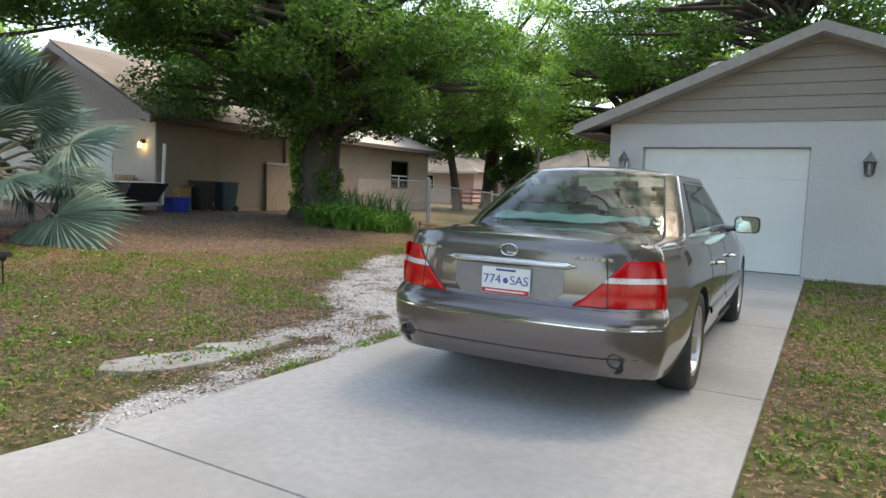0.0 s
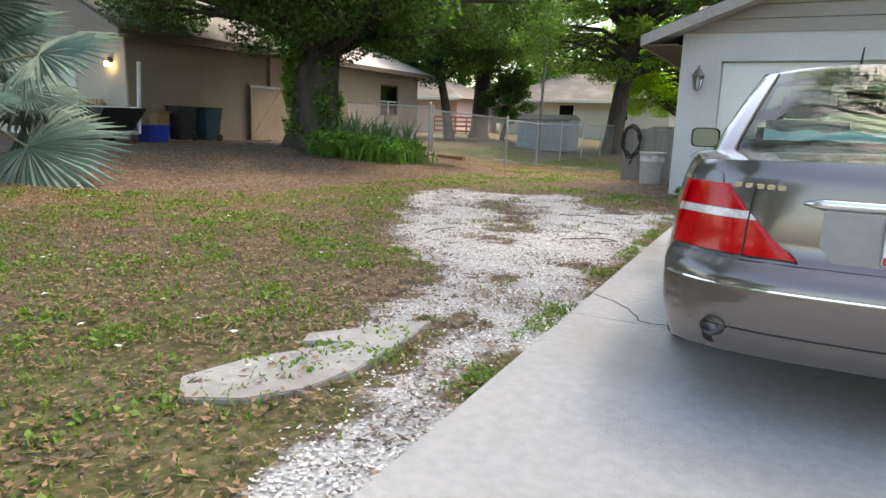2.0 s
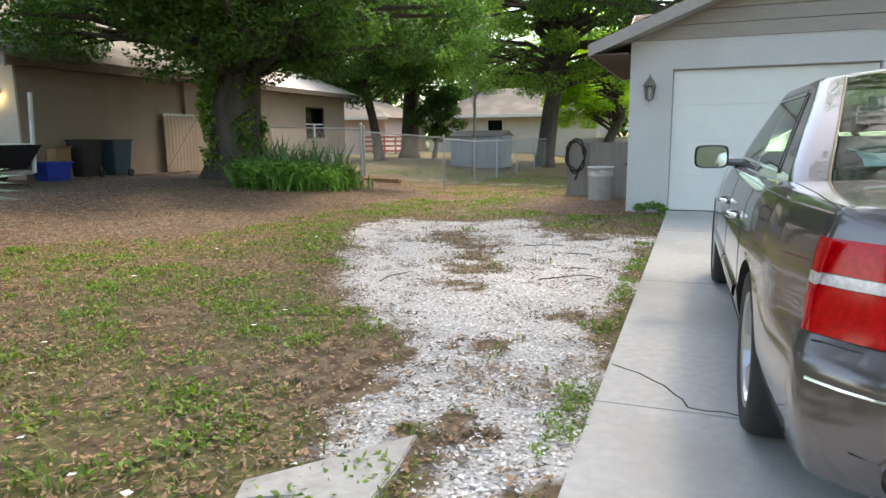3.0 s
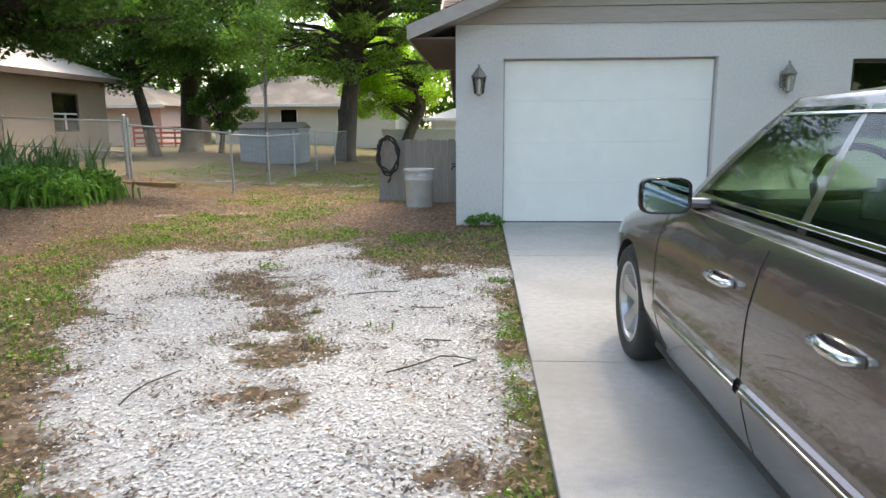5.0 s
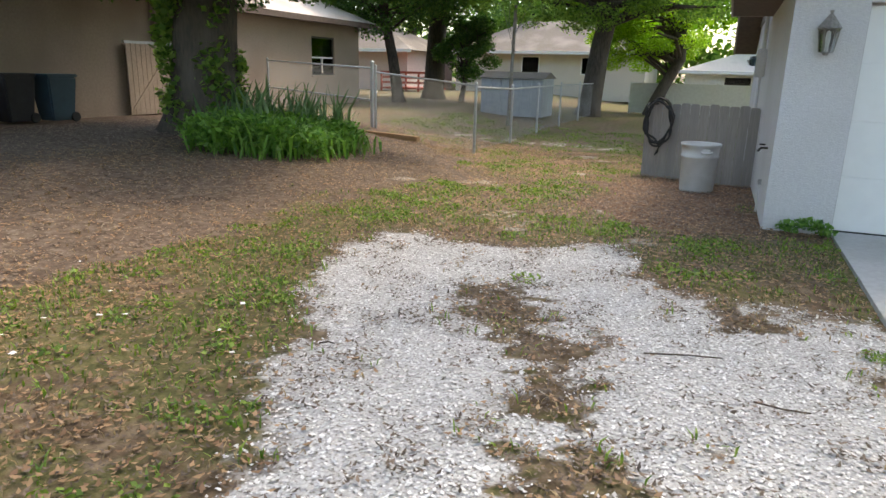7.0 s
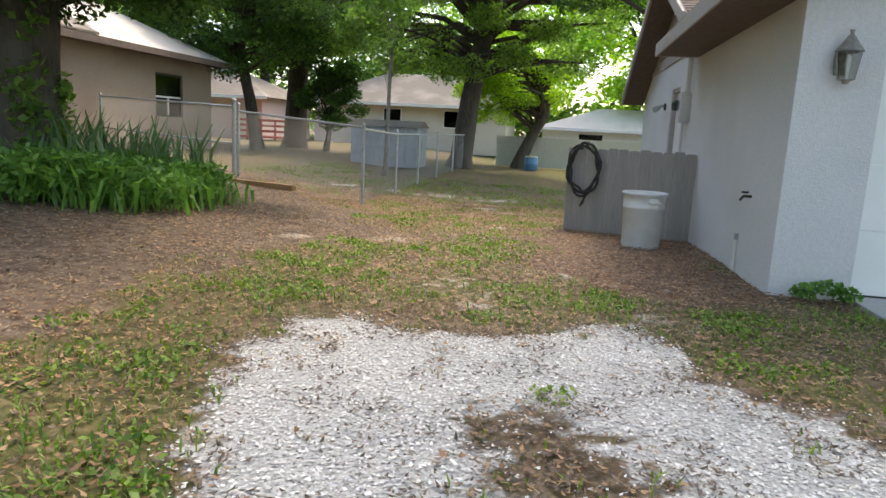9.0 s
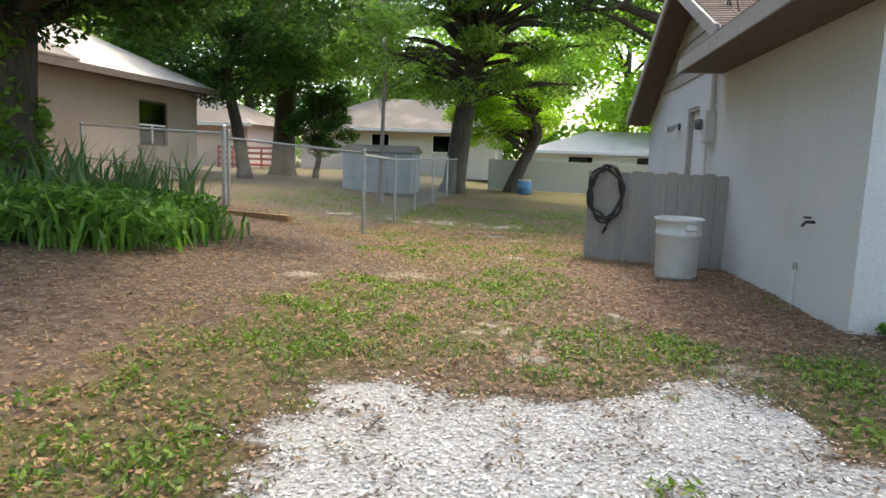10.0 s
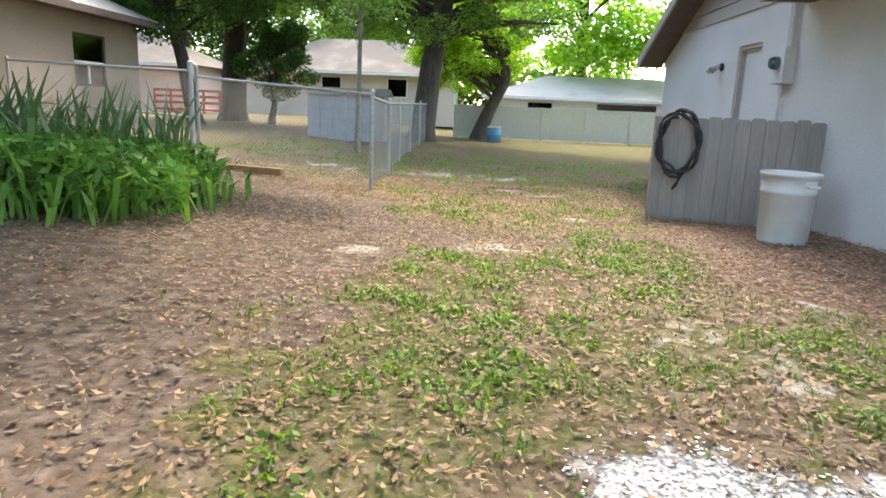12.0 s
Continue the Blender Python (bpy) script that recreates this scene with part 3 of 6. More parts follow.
# ---- neighbouring house ----
nb = thing("neighbour_house", (-13.35, 0.13, 0.2), "long tan stucco bungalow with pale weathered roof", "house")
NE = 2.74   # eave above the base
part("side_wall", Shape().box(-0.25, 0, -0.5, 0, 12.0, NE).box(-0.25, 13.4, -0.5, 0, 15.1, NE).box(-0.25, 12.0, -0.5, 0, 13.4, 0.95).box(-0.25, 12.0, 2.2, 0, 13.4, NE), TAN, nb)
for x0, z0, x1, z1 in ((-9, -0.5, -5.2, NE), (-2.0, -0.5, -0.25, NE), (-5.2, 2.3, -2.0, NE)):
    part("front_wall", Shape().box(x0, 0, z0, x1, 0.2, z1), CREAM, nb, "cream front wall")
part("corner_face", Shape().box(-0.25, -0.004, -0.5, 0.004, 0.05, NE), CREAM, nb)
nd = part("garage_door", Shape().box(-5.2, 0.14, -0.1, -2.0, 0.18, 2.3), WHITE_PAINT, nb, "pale sectional garage door")
for i in range(4):
    part("door_section", Shape().box(-5.18, 0.10, i * 0.57, -2.02, 0.14, i * 0.57 + 0.56), WHITE_PAINT, nd, bevel=0.006)
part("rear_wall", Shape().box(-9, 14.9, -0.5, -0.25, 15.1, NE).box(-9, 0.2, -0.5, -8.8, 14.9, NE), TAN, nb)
for i, yy in enumerate((5.2, 7.6)):
    part("pilaster", Shape().box(0, yy, -0.4, 0.14, yy + 0.3, NE - 0.05), TAN, nb, bevel=0.01)
# hip roof at the back, gable towards the street
ridge = NE + 2.3
roofs = Shape()
roofs.prism([(0.5, -0.5, NE - 0.05), (0.5, 15.6, NE - 0.05), (-4.4, 11.4, ridge), (-4.4, -0.5, ridge)], (0, 0, 0), (0, 0, 0.09))
roofs.prism([(-9.5, 15.6, NE - 0.05), (-9.5, -0.5, NE - 0.05), (-4.4, -0.5, ridge), (-4.4, 11.4, ridge)], (0, 0, 0), (0, 0, 0.09))
roofs.prism([(0.5, 15.6, NE - 0.05), (-9.5, 15.6, NE - 0.05), (-4.4, 11.4, ridge)], (0, 0, 0), (0, 0, 0.09))
part("roof", roofs, METAL_ROOF, nb, "pale weathered roof")
fr = Shape()
fr.prism([(0.52, -0.52, NE + 0.06), (0.52, 9.0, NE + 0.06), (-4.4, 9.0, ridge + 0.14), (-4.4, -0.52, ridge + 0.14)], (0, 0, 0), (0, 0, 0.05))
part("roof_cover", fr, GREY_ROOF, nb, "brown shingle roof over the front")
part("gable", Shape().prism([(0.0, 0.02, NE), (-4.4, 0.02, ridge), (-8.8, 0.02, NE)], (0, 0, 0), (0, 0.15, 0)), FASCIA, nb)
part("rake_board", Shape().prism([(0.5, -0.52, NE + 0.03), (-4.4, -0.52, ridge + 0.12), (-4.4, -0.52, ridge - 0.1), (0.5, -0.52, NE - 0.19)], (0, -0.02, 0), (0, 0.02, 0)), FASCIA, nb)
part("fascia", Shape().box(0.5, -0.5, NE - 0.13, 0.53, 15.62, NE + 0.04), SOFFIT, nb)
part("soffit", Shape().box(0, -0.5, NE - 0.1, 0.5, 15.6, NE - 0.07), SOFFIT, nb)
nw = part("window", Shape().box(-0.16, 12.0, 0.95, -0.12, 13.4, 2.2), DARK, nb, "dark sash window in the side wall")
for y0, y1, z0, z1 in ((12.0, 12.06, 0.95, 2.2), (13.34, 13.4, 0.95, 2.2), (12.06, 13.34, 2.14, 2.2), (12.06, 13.34, 0.95, 1.01), (12.06, 13.34, 1.5, 1.55), (12.68, 12.72, 1.01, 1.5)):
    part("window_frame", Shape().box(-0.1, y0, z0, -0.04, y1, z1), WHITE_PAINT if z1 < 1.6 and z0 > 1 else IRON, nw)
part("pane", Shape().box(-0.085, 12.06, 1.01, -0.079, 13.34, 2.14), PANE, nw)
part("window_sill", Shape().box(-0.1, 11.95, 0.9, 0.06, 13.45, 0.95), TAN, nw, bevel=0.01)
pl = tagged_at(new("porch_lamp"), (-13.85, 0.08, 2.25), "small lit wall lamp on the cream wall", "lamp")
part("bracket", Shape().box(-0.06, -0.04, -0.02, 0.06, 0.05, 0.1), IRON, pl, bevel=0.01)
part("bulb", Shape().lathe([(0.03, 0), (0.06, -0.04), (0.05, -0.12), (0.0, -0.14)], 10, (0, -0.1, 0)), WARM_LAMP, pl, "glowing bulb")

# ---- trees ----


def tree(name, at, height, trunk_r, crown, clumps, clump_r, n_leaves, leaf, leaf_mat, bark, label, seed, lean=(0, 0), fork=0.45, droop=0.0, limbs=None):
    """Trunk and limbs reach for the clumps of the crown, an ellipsoid given by its centre and radii."""
    r = random.Random(seed)
    ob = thing(name, at, label, "tree")
    (cx, cy, cz), (ax, ay, az) = crown
    pts = []
    while len(pts) < clumps:
        p = Vector((r.uniform(-1, 1), r.uniform(-1, 1), r.uniform(-1, 1)))
        if 0.35 < p.length < 1:
            pts.append(Vector((cx + p.x * ax, cy + p.y * ay, cz + p.z * az - droop * (p.x ** 2 + p.y ** 2))))
    top = Vector((lean[0], lean[1], height * fork))
    s = Shape()
    trunk = [Vector((0, 0, -0.3)), Vector((0, 0, 0.05)), Vector((lean[0] * 0.1, lean[1] * 0.1, 0.45)), Vector((lean[0] * 0.4, lean[1] * 0.4, height * fork * 0.5)), top, top + Vector((0, 0, height * 0.3))]
    s.tube(trunk, [trunk_r * 1.8, trunk_r * 1.35, trunk_r * 1.05, trunk_r * 0.9, trunk_r * 0.8, trunk_r * 0.35], 12)
    for i, p in enumerate(pts):
        if limbs and i >= limbs:
            break
        base = trunk[3].lerp(top, r.uniform(0.3, 1.0)) if p.z < top.z + 1 else top.lerp(trunk[5], r.uniform(0, 0.9))
        mid1 = base.lerp(p, 0.35) + Vector((r.uniform(-.4, .4), r.uniform(-.4, .4), r.uniform(0.1, .7)))
        mid2 = base.lerp(p, 0.7) + Vector((r.uniform(-.4, .4), r.uniform(-.4, .4), r.uniform(0, .5)))
        k = trunk_r * r.uniform(0.16, 0.36)
        s.tube([base, mid1, mid2, p], [k, k * 0.75, k * 0.5, k * 0.2], 6)
    part("trunk", s, bark, ob, smooth=True)
    part("crown", quads_mesh("crown", leaves(pts, (clump_r, clump_r, clump_r * 0.6), n_leaves, leaf, 0.8, seed)), leaf_mat, ob)
    return ob


tree("oak_tree", (-9.4, 2.6, 0.25), 8.0, 0.62, ((0.4, -0.2, 5.6), (5.6, 5.2, 3.0)), 130, 0.95, 120000, 0.115, LEAF_DARK, BARK, "large dark green oak tree with a thick ivy-clad trunk", 3, (0.3, 0), 0.4, droop=1.0)
tree("oak_tree", (-5.7, 20.5, -0.25), 10.0, 0.42, ((0.5, 0, 7.0), (6.5, 4.5, 4.0)), 110, 0.9, 62000, 0.14, LEAF_MID, BARK, "spreading tree with open crown beside the wire fence", 5, (0.7, 0), 0.5)
tree("oak_tree", (-12.6, 20.5, 0.1), 10.0, 0.45, ((0, 0, 7.6), (5.5, 4.5, 4.2)), 85, 1.0, 46000, 0.15, LEAF_MID, BARK, "tall dark-trunked tree in the fenced yard", 6, (0.3, 0), 0.5)
tree("leaning_tree", (-12.3, 16.5, 0.1), 7.0, 0.22, ((-0.8, 0, 5.0), (3.2, 3.0, 2.3)), 50, 0.9, 34000, 0.13, LEAF_DARK, BARK, "slender leaning tree in the fenced yard", 7, (-0.7, 0), 0.5)
tree("vine_tree", (-3.6, 24.5, -0.3), 6.0, 0.28, ((-0.4, 0, 3.7), (2.6, 2.2, 1.9)), 48, 0.7, 34000, 0.115, LEAF_LIGHT, BARK, "bright green vine-covered tree by the pale fence", 8, (1.0, 0), 0.4)
tree("young_tree", (-6.6, 12.6, -0.1), 6.5, 0.06, ((0, 0, 5.0), (1.3, 1.3, 2.0)), 16, 0.6, 2600, 0.14, LEAF_MID, PALE_BARK, "slim young tree with pale twin stems", 9, (0.05, 0), 0.5)
tree("oak_tree", (2.0, 16.0, -0.3), 13.0, 0.4, ((-1.5, 0, 9.4), (7.5, 5.0, 4.2)), 90, 1.2, 45000, 0.17, LEAF_DARK, BARK, "tall shade tree behind the house", 10, (0, 0), 0.5)
tree("oak_tree", (-21, 14, 0.2), 11.0, 0.4, ((0, 0, 7.5), (6, 6, 3.6)), 60, 1.5, 18000, 0.3, LEAF_MID, BARK, "shade tree behind the tan bungalow", 12, (0, 0), 0.5)
tree("oak_tree", (-19.5, -5.5, 0.2), 9.0, 0.35, ((8.5, 2.0, 6.5), (4.2, 3.2, 2.2)), 60, 1.0, 45000, 0.13, LEAF_DARK, BARK, "dark shade tree over the neighbouring drive", 13, (0, 0), 0.5)
for i, (x, y, h, m) in enumerate(((-30, 32, 12, LEAF_MID), (-22, 38, 13, LEAF_DARK), (-14, 42, 12, LEAF_MID), (-6, 44, 12, LEAF_LIGHT), (3, 42, 12, LEAF_LIGHT), (12, 36, 13, LEAF_MID), (-36, 18, 12, LEAF_DARK), (-38, 4, 12, LEAF_MID), (-34, -8, 11, LEAF_LIGHT), (16, 22, 12, LEAF_DARK))):
    tree("shade_tree", (x, y, 0), h, 0.4, ((0, 0, h * 0.55), (5.5, 5.5, h * 0.42)), 50, 1.7, 15000, 0.36, m, BARK, "tall leafy shade tree with rounded crown", 30 + i, (0, 0), 0.45, limbs=16)

tree("oak_tree", (10.0, 7.0, -0.1), 14.0, 0.45, ((-4.5, -4.5, 10.6), (6.5, 5.5, 2.4)), 90, 1.2, 34000, 0.16, LEAF_MID, BARK, "tall oak reaching over the garage roof", 77, (0, 0), 0.5)
tree("oak_tree", (8.8, -8.0, 0), 12.0, 0.4, ((-6.0, 1.5, 10.0), (5.5, 6.0, 1.8)), 45, 1.1, 5500, 0.17, LEAF_DARK, BARK, "large oak spreading over the drive", 81, (-0.5, 0), 0.5)
tree("dark_shrub", (-10.9, 19.6, -0.1), 3.6, 0.12, ((0.3, 0, 2.5), (1.2, 1.0, 1.5)), 26, 0.5, 12000, 0.12, LEAF_DARK, BARK, "dark evergreen shrub against a tree trunk", 82, (0.2, 0), 0.4)
tree("oak_tree", (-8.0, -17.0, 0), 12.0, 0.45, ((3.5, 9.0, 9.6), (6.5, 7.0, 1.9)), 60, 1.1, 8000, 0.17, LEAF_DARK, BARK, "tall oak over the lawn beside the street", 83, (0.3, 0), 0.45)
# shade trees across the street, mirrored in the car
for i, (x, y, h) in enumerate(((-9, -30, 10), (15, -24, 11), (14, -9, 11), (-15, -25, 11), (21, 4, 11))):
    tree("street_tree", (x, y, 0), h, 0.4, ((0, 0, h * 0.58), (6.0, 5.5, h * 0.4)), 60, 1.7, 11000, 0.45, LEAF_DARK if i % 2 else LEAF_MID, BARK, "tall leafy shade tree beside the street", 60 + i, (0, 0), 0.4, limbs=16)

# ---- wire fence ----


def post(parent, x, y, h, r=0.03):
    z = float(ground_z(x, y)) - 0.1
    s = Shape().tube([(x, y, z), (x, y, z + h + 0.1)], r, 10)
    s.lathe([(r * 1.15, 0), (r * 1.2, 0.02), (r * 0.7, 0.05), (0, 0.06)], 10, (x, y, z + h + 0.1))
    return part("post", s, GALV, parent)


def chain(parent, a, b, h, rails=(1.0,)):
    """Woven wire between two posts with its rails."""
    (ax, ay), (bx, by) = a, b
    za, zb = float(ground_z(ax, ay)), float(ground_z(bx, by))
    length = math.hypot(bx - ax, by - ay)
    at = lambda u, z: (ax + (bx - ax) * u, ay + (by - ay) * u, za + (zb - za) * u + z)
    for q in rails:
        part("rail", Shape().tube([at(0, h * q), at(1, h * q)], 0.021, 8), GALV, parent)
    w = Shape()
    step = 0.075
    n = int(length / step)
    k = int(h / step)
    for i in range(-k, n + 1):
        for sgn in (1, -1):
            i0, i1 = (i, i + k) if sgn > 0 else (i + k, i)
            u0, u1 = i0 / n, i1 / n
            h0, h1 = 0.02, h
            if u0 > u1:
                u0, u1, h0, h1 = u1, u0, h1, h0
            if u1 <= 0 or u0 >= 1:
                continue
            c0, c1 = max(u0, 0), min(u1, 1)
            g = lambda c: h0 + (h1 - h0) * (c - u0) / (u1 - u0)
            w.tube([at(c0, g(c0)), at(c1, g(c1))], 0.0013, 3, False)
    tagged(part("wire_mesh", w, WIRE, parent, "woven galvanised wire"), kind="stuff")


fence = thing("chain_link_fence", (0, 0, 0), "galvanised chain-link fence with round steel posts", "fence")
run = [(-5.15, 5.6), (-5.3, 8.6), (-5.45, 11.6), (-5.5, 14.6), (-5.5, 17.6), (-5.5, 20.6)]
for p in run:
    post(fence, *p, 1.32)
for p, q in zip(run, run[1:]):
    chain(fence, p, q, 1.27)
post(fence, -8.5, 7.4, 1.5, 0.045)
post(fence, -8.35, 7.3, 1.42, 0.03)
chain(fence, (-8.35, 7.3), (-5.15, 5.6), 1.3)
post(fence, -13.0, 9.3, 1.4)
chain(fence, (-13.0, 9.3), (-8.5, 7.4), 1.38, (1.0, 0.45))
gate = thing("wooden_gate", (-13.2, 4.4, 0.25), "weathered board gate with diagonal brace beside the tan wall", "gate")
for i in range(10):
    part("board", Shape().box(0, i * 0.142, 0, 0.02, i * 0.142 + 0.136, 1.65), TAN, gate, bevel=0.003)
part("brace", Shape().prism([(0.02, 0.05, 0.15), (0.02, 0.12, 0.15), (0.02, 1.38, 1.5), (0.02, 1.31, 1.5)], (0, 0, 0), (0.03, 0, 0)), TAN, gate)
part("top_rail", Shape().box(-0.03, -0.05, 1.6, 0.045, 1.5, 1.66), GALV, gate)

# ---- picket fence stub, hose and bin ----
pk = thing("picket_fence", (-1.53, 3.92, -0.13), "weathered grey dog-eared board fence against the house", "fence")
for i in range(11):
    x0 = i * 0.1385
    y = -i * 0.044
    hh = 1.16 + 0.012 * math.sin(i * 2.3)
    at = lambda u, z: (x0 + u, y - u * 0.318, z)
    part("board", Shape().prism([at(0, -0.05), at(0.135, -0.05), at(0.135, hh - 0.022), at(0.115, hh), at(0.02, hh), at(0, hh - 0.022)], (0, 0, 0), (0, 0.018, 0)), FENCE_WOOD, pk, bevel=0.002)
for z in (0.28, 0.85):
    part("rail", Shape().prism([(0.02, 0.02, z), (1.5, -0.43, z), (1.5, -0.39, z), (0.02, 0.06, z)], (0, 0, 0), (0, 0, 0.09)), FENCE_WOOD, pk)
part("post", Shape().box(-0.02, 0.02, -0.1, 0.0, 0.12, 1.08).box(-0.11, 0.03, -0.1, -0.02, 0.13, 1.15), FENCE_WOOD, pk)
hose = Shape()
coil = []
for i in range(150):
    a = i / 150 * 2 * math.pi * 5
    k = 1 + 0.10 * math.sin(i * 0.37)
    coil.append((0.21 * k * math.sin(a) + 0.012 * math.sin(i * 1.1), -0.05 - 0.05 * abs(math.sin(i * 0.61)), 0.33 * k * math.cos(a) + 0.02 * math.sin(i * 0.7)))
hose.tube(coil, 0.018, 6)
hose.tube([(0.02, -0.07, -0.3), (0.05, -0.09, -0.38), (0.02, -0.08, -0.46), (-0.02, -0.07, -0.52)], [0.016, 0.02, 0.022, 0.012], 6)
hs = tagged_at(new("garden_hose", hose.mesh("garden_hose", 0, True)), (-1.40, 3.84, 0.74, 0, 0, -18), "black garden hose coiled over the board fence", "hose")
hs.data.materials.append(BLACK_RUBBER)
bk = thing("trash_can", (-0.73, 2.52, -0.095), "grey plastic round trash can standing on leaf litter", "trash can")
part("body", Shape().lathe([(0.0, 0.0), (0.215, 0.0), (0.222, 0.02), (0.238, 0.46), (0.245, 0.465), (0.247, 0.5), (0.24, 0.505), (0.248, 0.62), (0.262, 0.625), (0.268, 0.645), (0.262, 0.66), (0.245, 0.655), (0.225, 0.4), (0.19, 0.03), (0, 0.03)], 28), BIN_GREY, bk, smooth=True)
for a in (20, 200):
    part("handle", Shape().tube([(0.25, -0.07, 0.56), (0.29, -0.06, 0.55), (0.29, 0.06, 0.55), (0.25, 0.07, 0.56)], 0.012, 6), BIN_GREY, bk, at=pose(0, 0, 0, 0, 0, a - 90))
part("label_patch", Shape().box(0.03, -0.247, 0.50, 0.13, -0.237, 0.60), WHITE_PAINT, bk)

# ---- wall fittings ----


def lantern(x, z):
    ob = thing("wall_lantern", (x, 0, z), "weathered pewter coach lantern with clear glass on the stucco wall", "lamp", "garage lanterns")
    part("back_plate", Shape().prism([(-0.05, 0, -0.1), (0.05, 0, -0.1), (0.06, 0, 0.0), (0.05, 0, 0.1), (0, 0, 0.13), (-0.05, 0, 0.1), (-0.06, 0, 0)], (0, -0.02, 0), (0, 0, 0)), LANTERN, ob, bevel=0.004)
    part("arm", Shape().tube([(0, -0.02, 0.08), (0, -0.07, 0.13), (0, -0.13, 0.14)], 0.012, 8), LANTERN, ob)
    part("cap", Shape().lathe([(0.02, 0.22), (0.012, 0.19), (0.03, 0.17), (0.05, 0.14), (0.095, 0.08), (0.105, 0.065), (0.09, 0.06), (0, 0.06)], 8, (0, -0.13, 0)), LANTERN, ob)
    part("glass", Shape().lathe([(0.085, 0.06), (0.058, -0.14)], 6, (0, -0.13, 0)), LAMP_GLASS, ob, "clear glass panes")
    for j in range(6):
        a = 2 * math.pi * j / 6
        part("bar", Shape().tube([(0.087 * math.cos(a), -0.13 + 0.087 * math.sin(a), 0.06), (0.06 * math.cos(a), -0.13 + 0.06 * math.sin(a), -0.14)], 0.005, 4), LANTERN, ob)
    part("base", Shape().lathe([(0, -0.17), (0.02, -0.17), (0.03, -0.15), (0.068, -0.14), (0, -0.14)], 8, (0, -0.13, 0)), LANTERN, ob)
    part("bulb", Shape().lathe([(0.0, 0.05), (0.018, 0.03), (0.022, -0.02), (0.015, -0.1), (0.015, -0.14)], 8, (0, -0.13, 0)), WHITE_PAINT, ob)
    return ob


lantern(0.30, 1.83)
lantern(4.13, 1.83)
mb = thing("electric_meter", (-0.0, 4.55, 1.45), "grey electric meter box with conduit up the wall", "meter")
part("box", Shape().box(-0.14, -0.17, 0, 0, 0.17, 0.42), STUCCO, mb, bevel=0.012)
part("dial", Shape().lathe([(0.075, 0), (0.075, 0.05), (0.06, 0.09), (0, 0.1)], 16), PANE, mb, "round glass meter dial", at=pose(-0.14, 0.0, 0.24, 0, -90, 0))
part("conduit", Shape().tube([(-0.06, -0.1, 0.42), (-0.06, -0.1, 0.98)], 0.035, 10), STUCCO, mb)
part("conduit", Shape().tube([(-0.05, 0.02, 0.42), (-0.05, 0.02, 1.0)], 0.018, 8), STUCCO, mb)
part("conduit", Shape().tube([(-0.05, 0.05, 0.0), (-0.05, 0.05, -0.6)], 0.02, 8), STUCCO, mb)
cab = Shape()
for k in range(4):
    cab.tube([(-0.06, 3.9 - 0.2 * k, 2.72), (-0.14, 4.1 - 0.2 * k, 3.0 + 0.08 * k), (-0.1, 4.5 - 0.15 * k, 2.85), (-0.06, 4.9 - 0.1 * k, 3.1), (-0.05, 5.3, 3.05 + 0.06 * k)], 0.009, 5)
cb = tagged(new("service_cable", cab.mesh("service_cable")), "loose dark service cables on the gable boards", "cable")
cb.data.materials.append(BLACK_RUBBER)
fl = thing("flood_light", (0, 6.8, 1.77), "small twin-headed security light on the stucco wall", "lamp")
part("plate", Shape().lathe([(0.06, 0), (0.06, 0.03), (0, 0.035)], 12), IRON, fl, at=pose(0, 0, 0, 0, -90, 0))
for sy in (-1, 1):
    part("head", Shape().tube([(-0.03, 0, 0), (-0.08, sy * 0.06, 0.02), (-0.13, sy * 0.09, -0.02), (-0.2, sy * 0.11, -0.06)], [0.015, 0.02, 0.045, 0.055], 10), GALV, fl)
sp = thing("hose_tap", (0, 0.8, 0.71), "brass garden tap on the side wall", "tap")
part("pipe", Shape().tube([(0.0, 0, 0), (-0.07, 0, 0), (-0.1, 0, -0.04)], 0.013, 8), IRON, sp)
part("wheel", Shape().lathe([(0.03, 0), (0.035, 0.008), (0.03, 0.016), (0, 0.012)], 8), IRON, sp, at=pose(-0.06, 0, 0.03))
pp = thing("drain_pipe", (0, 1.07, 0.0), "short white drain pipe stub on the side wall", "pipe")
part("pipe", Shape().tube([(-0.02, 0, -0.1), (-0.02, 0, 0.28)], 0.012, 8), WHITE_PAINT, pp)
part("valve", Shape().tube([(-0.02, 0, 0.27), (-0.02, 0, 0.33)], 0.022, 8), GALV, pp)
ds = thing("satellite_dish", (1.55, 1.9, 3.25), "pale grey satellite dish on the shingle roof", "satellite dish")
part("dish", Shape().lathe([(0.0, 0.0), (0.12, 0.012), (0.22, 0.04), (0.30, 0.075), (0.305, 0.08), (0.22, 0.05), (0.0, 0.012)], 24), BIN_GREY, ds, at=pose(0, 0, 0.42, 55, 20, -20), smooth=True)
part("mast", Shape().tube([(0, 0, -0.1), (0, 0, 0.25), (0.02, 0.03, 0.42)], 0.02, 8), GALV, ds)
part("arm", Shape().tube([(0, -0.02, 0.3), (0.12, -0.4, 0.5)], 0.012, 6), GALV, ds)

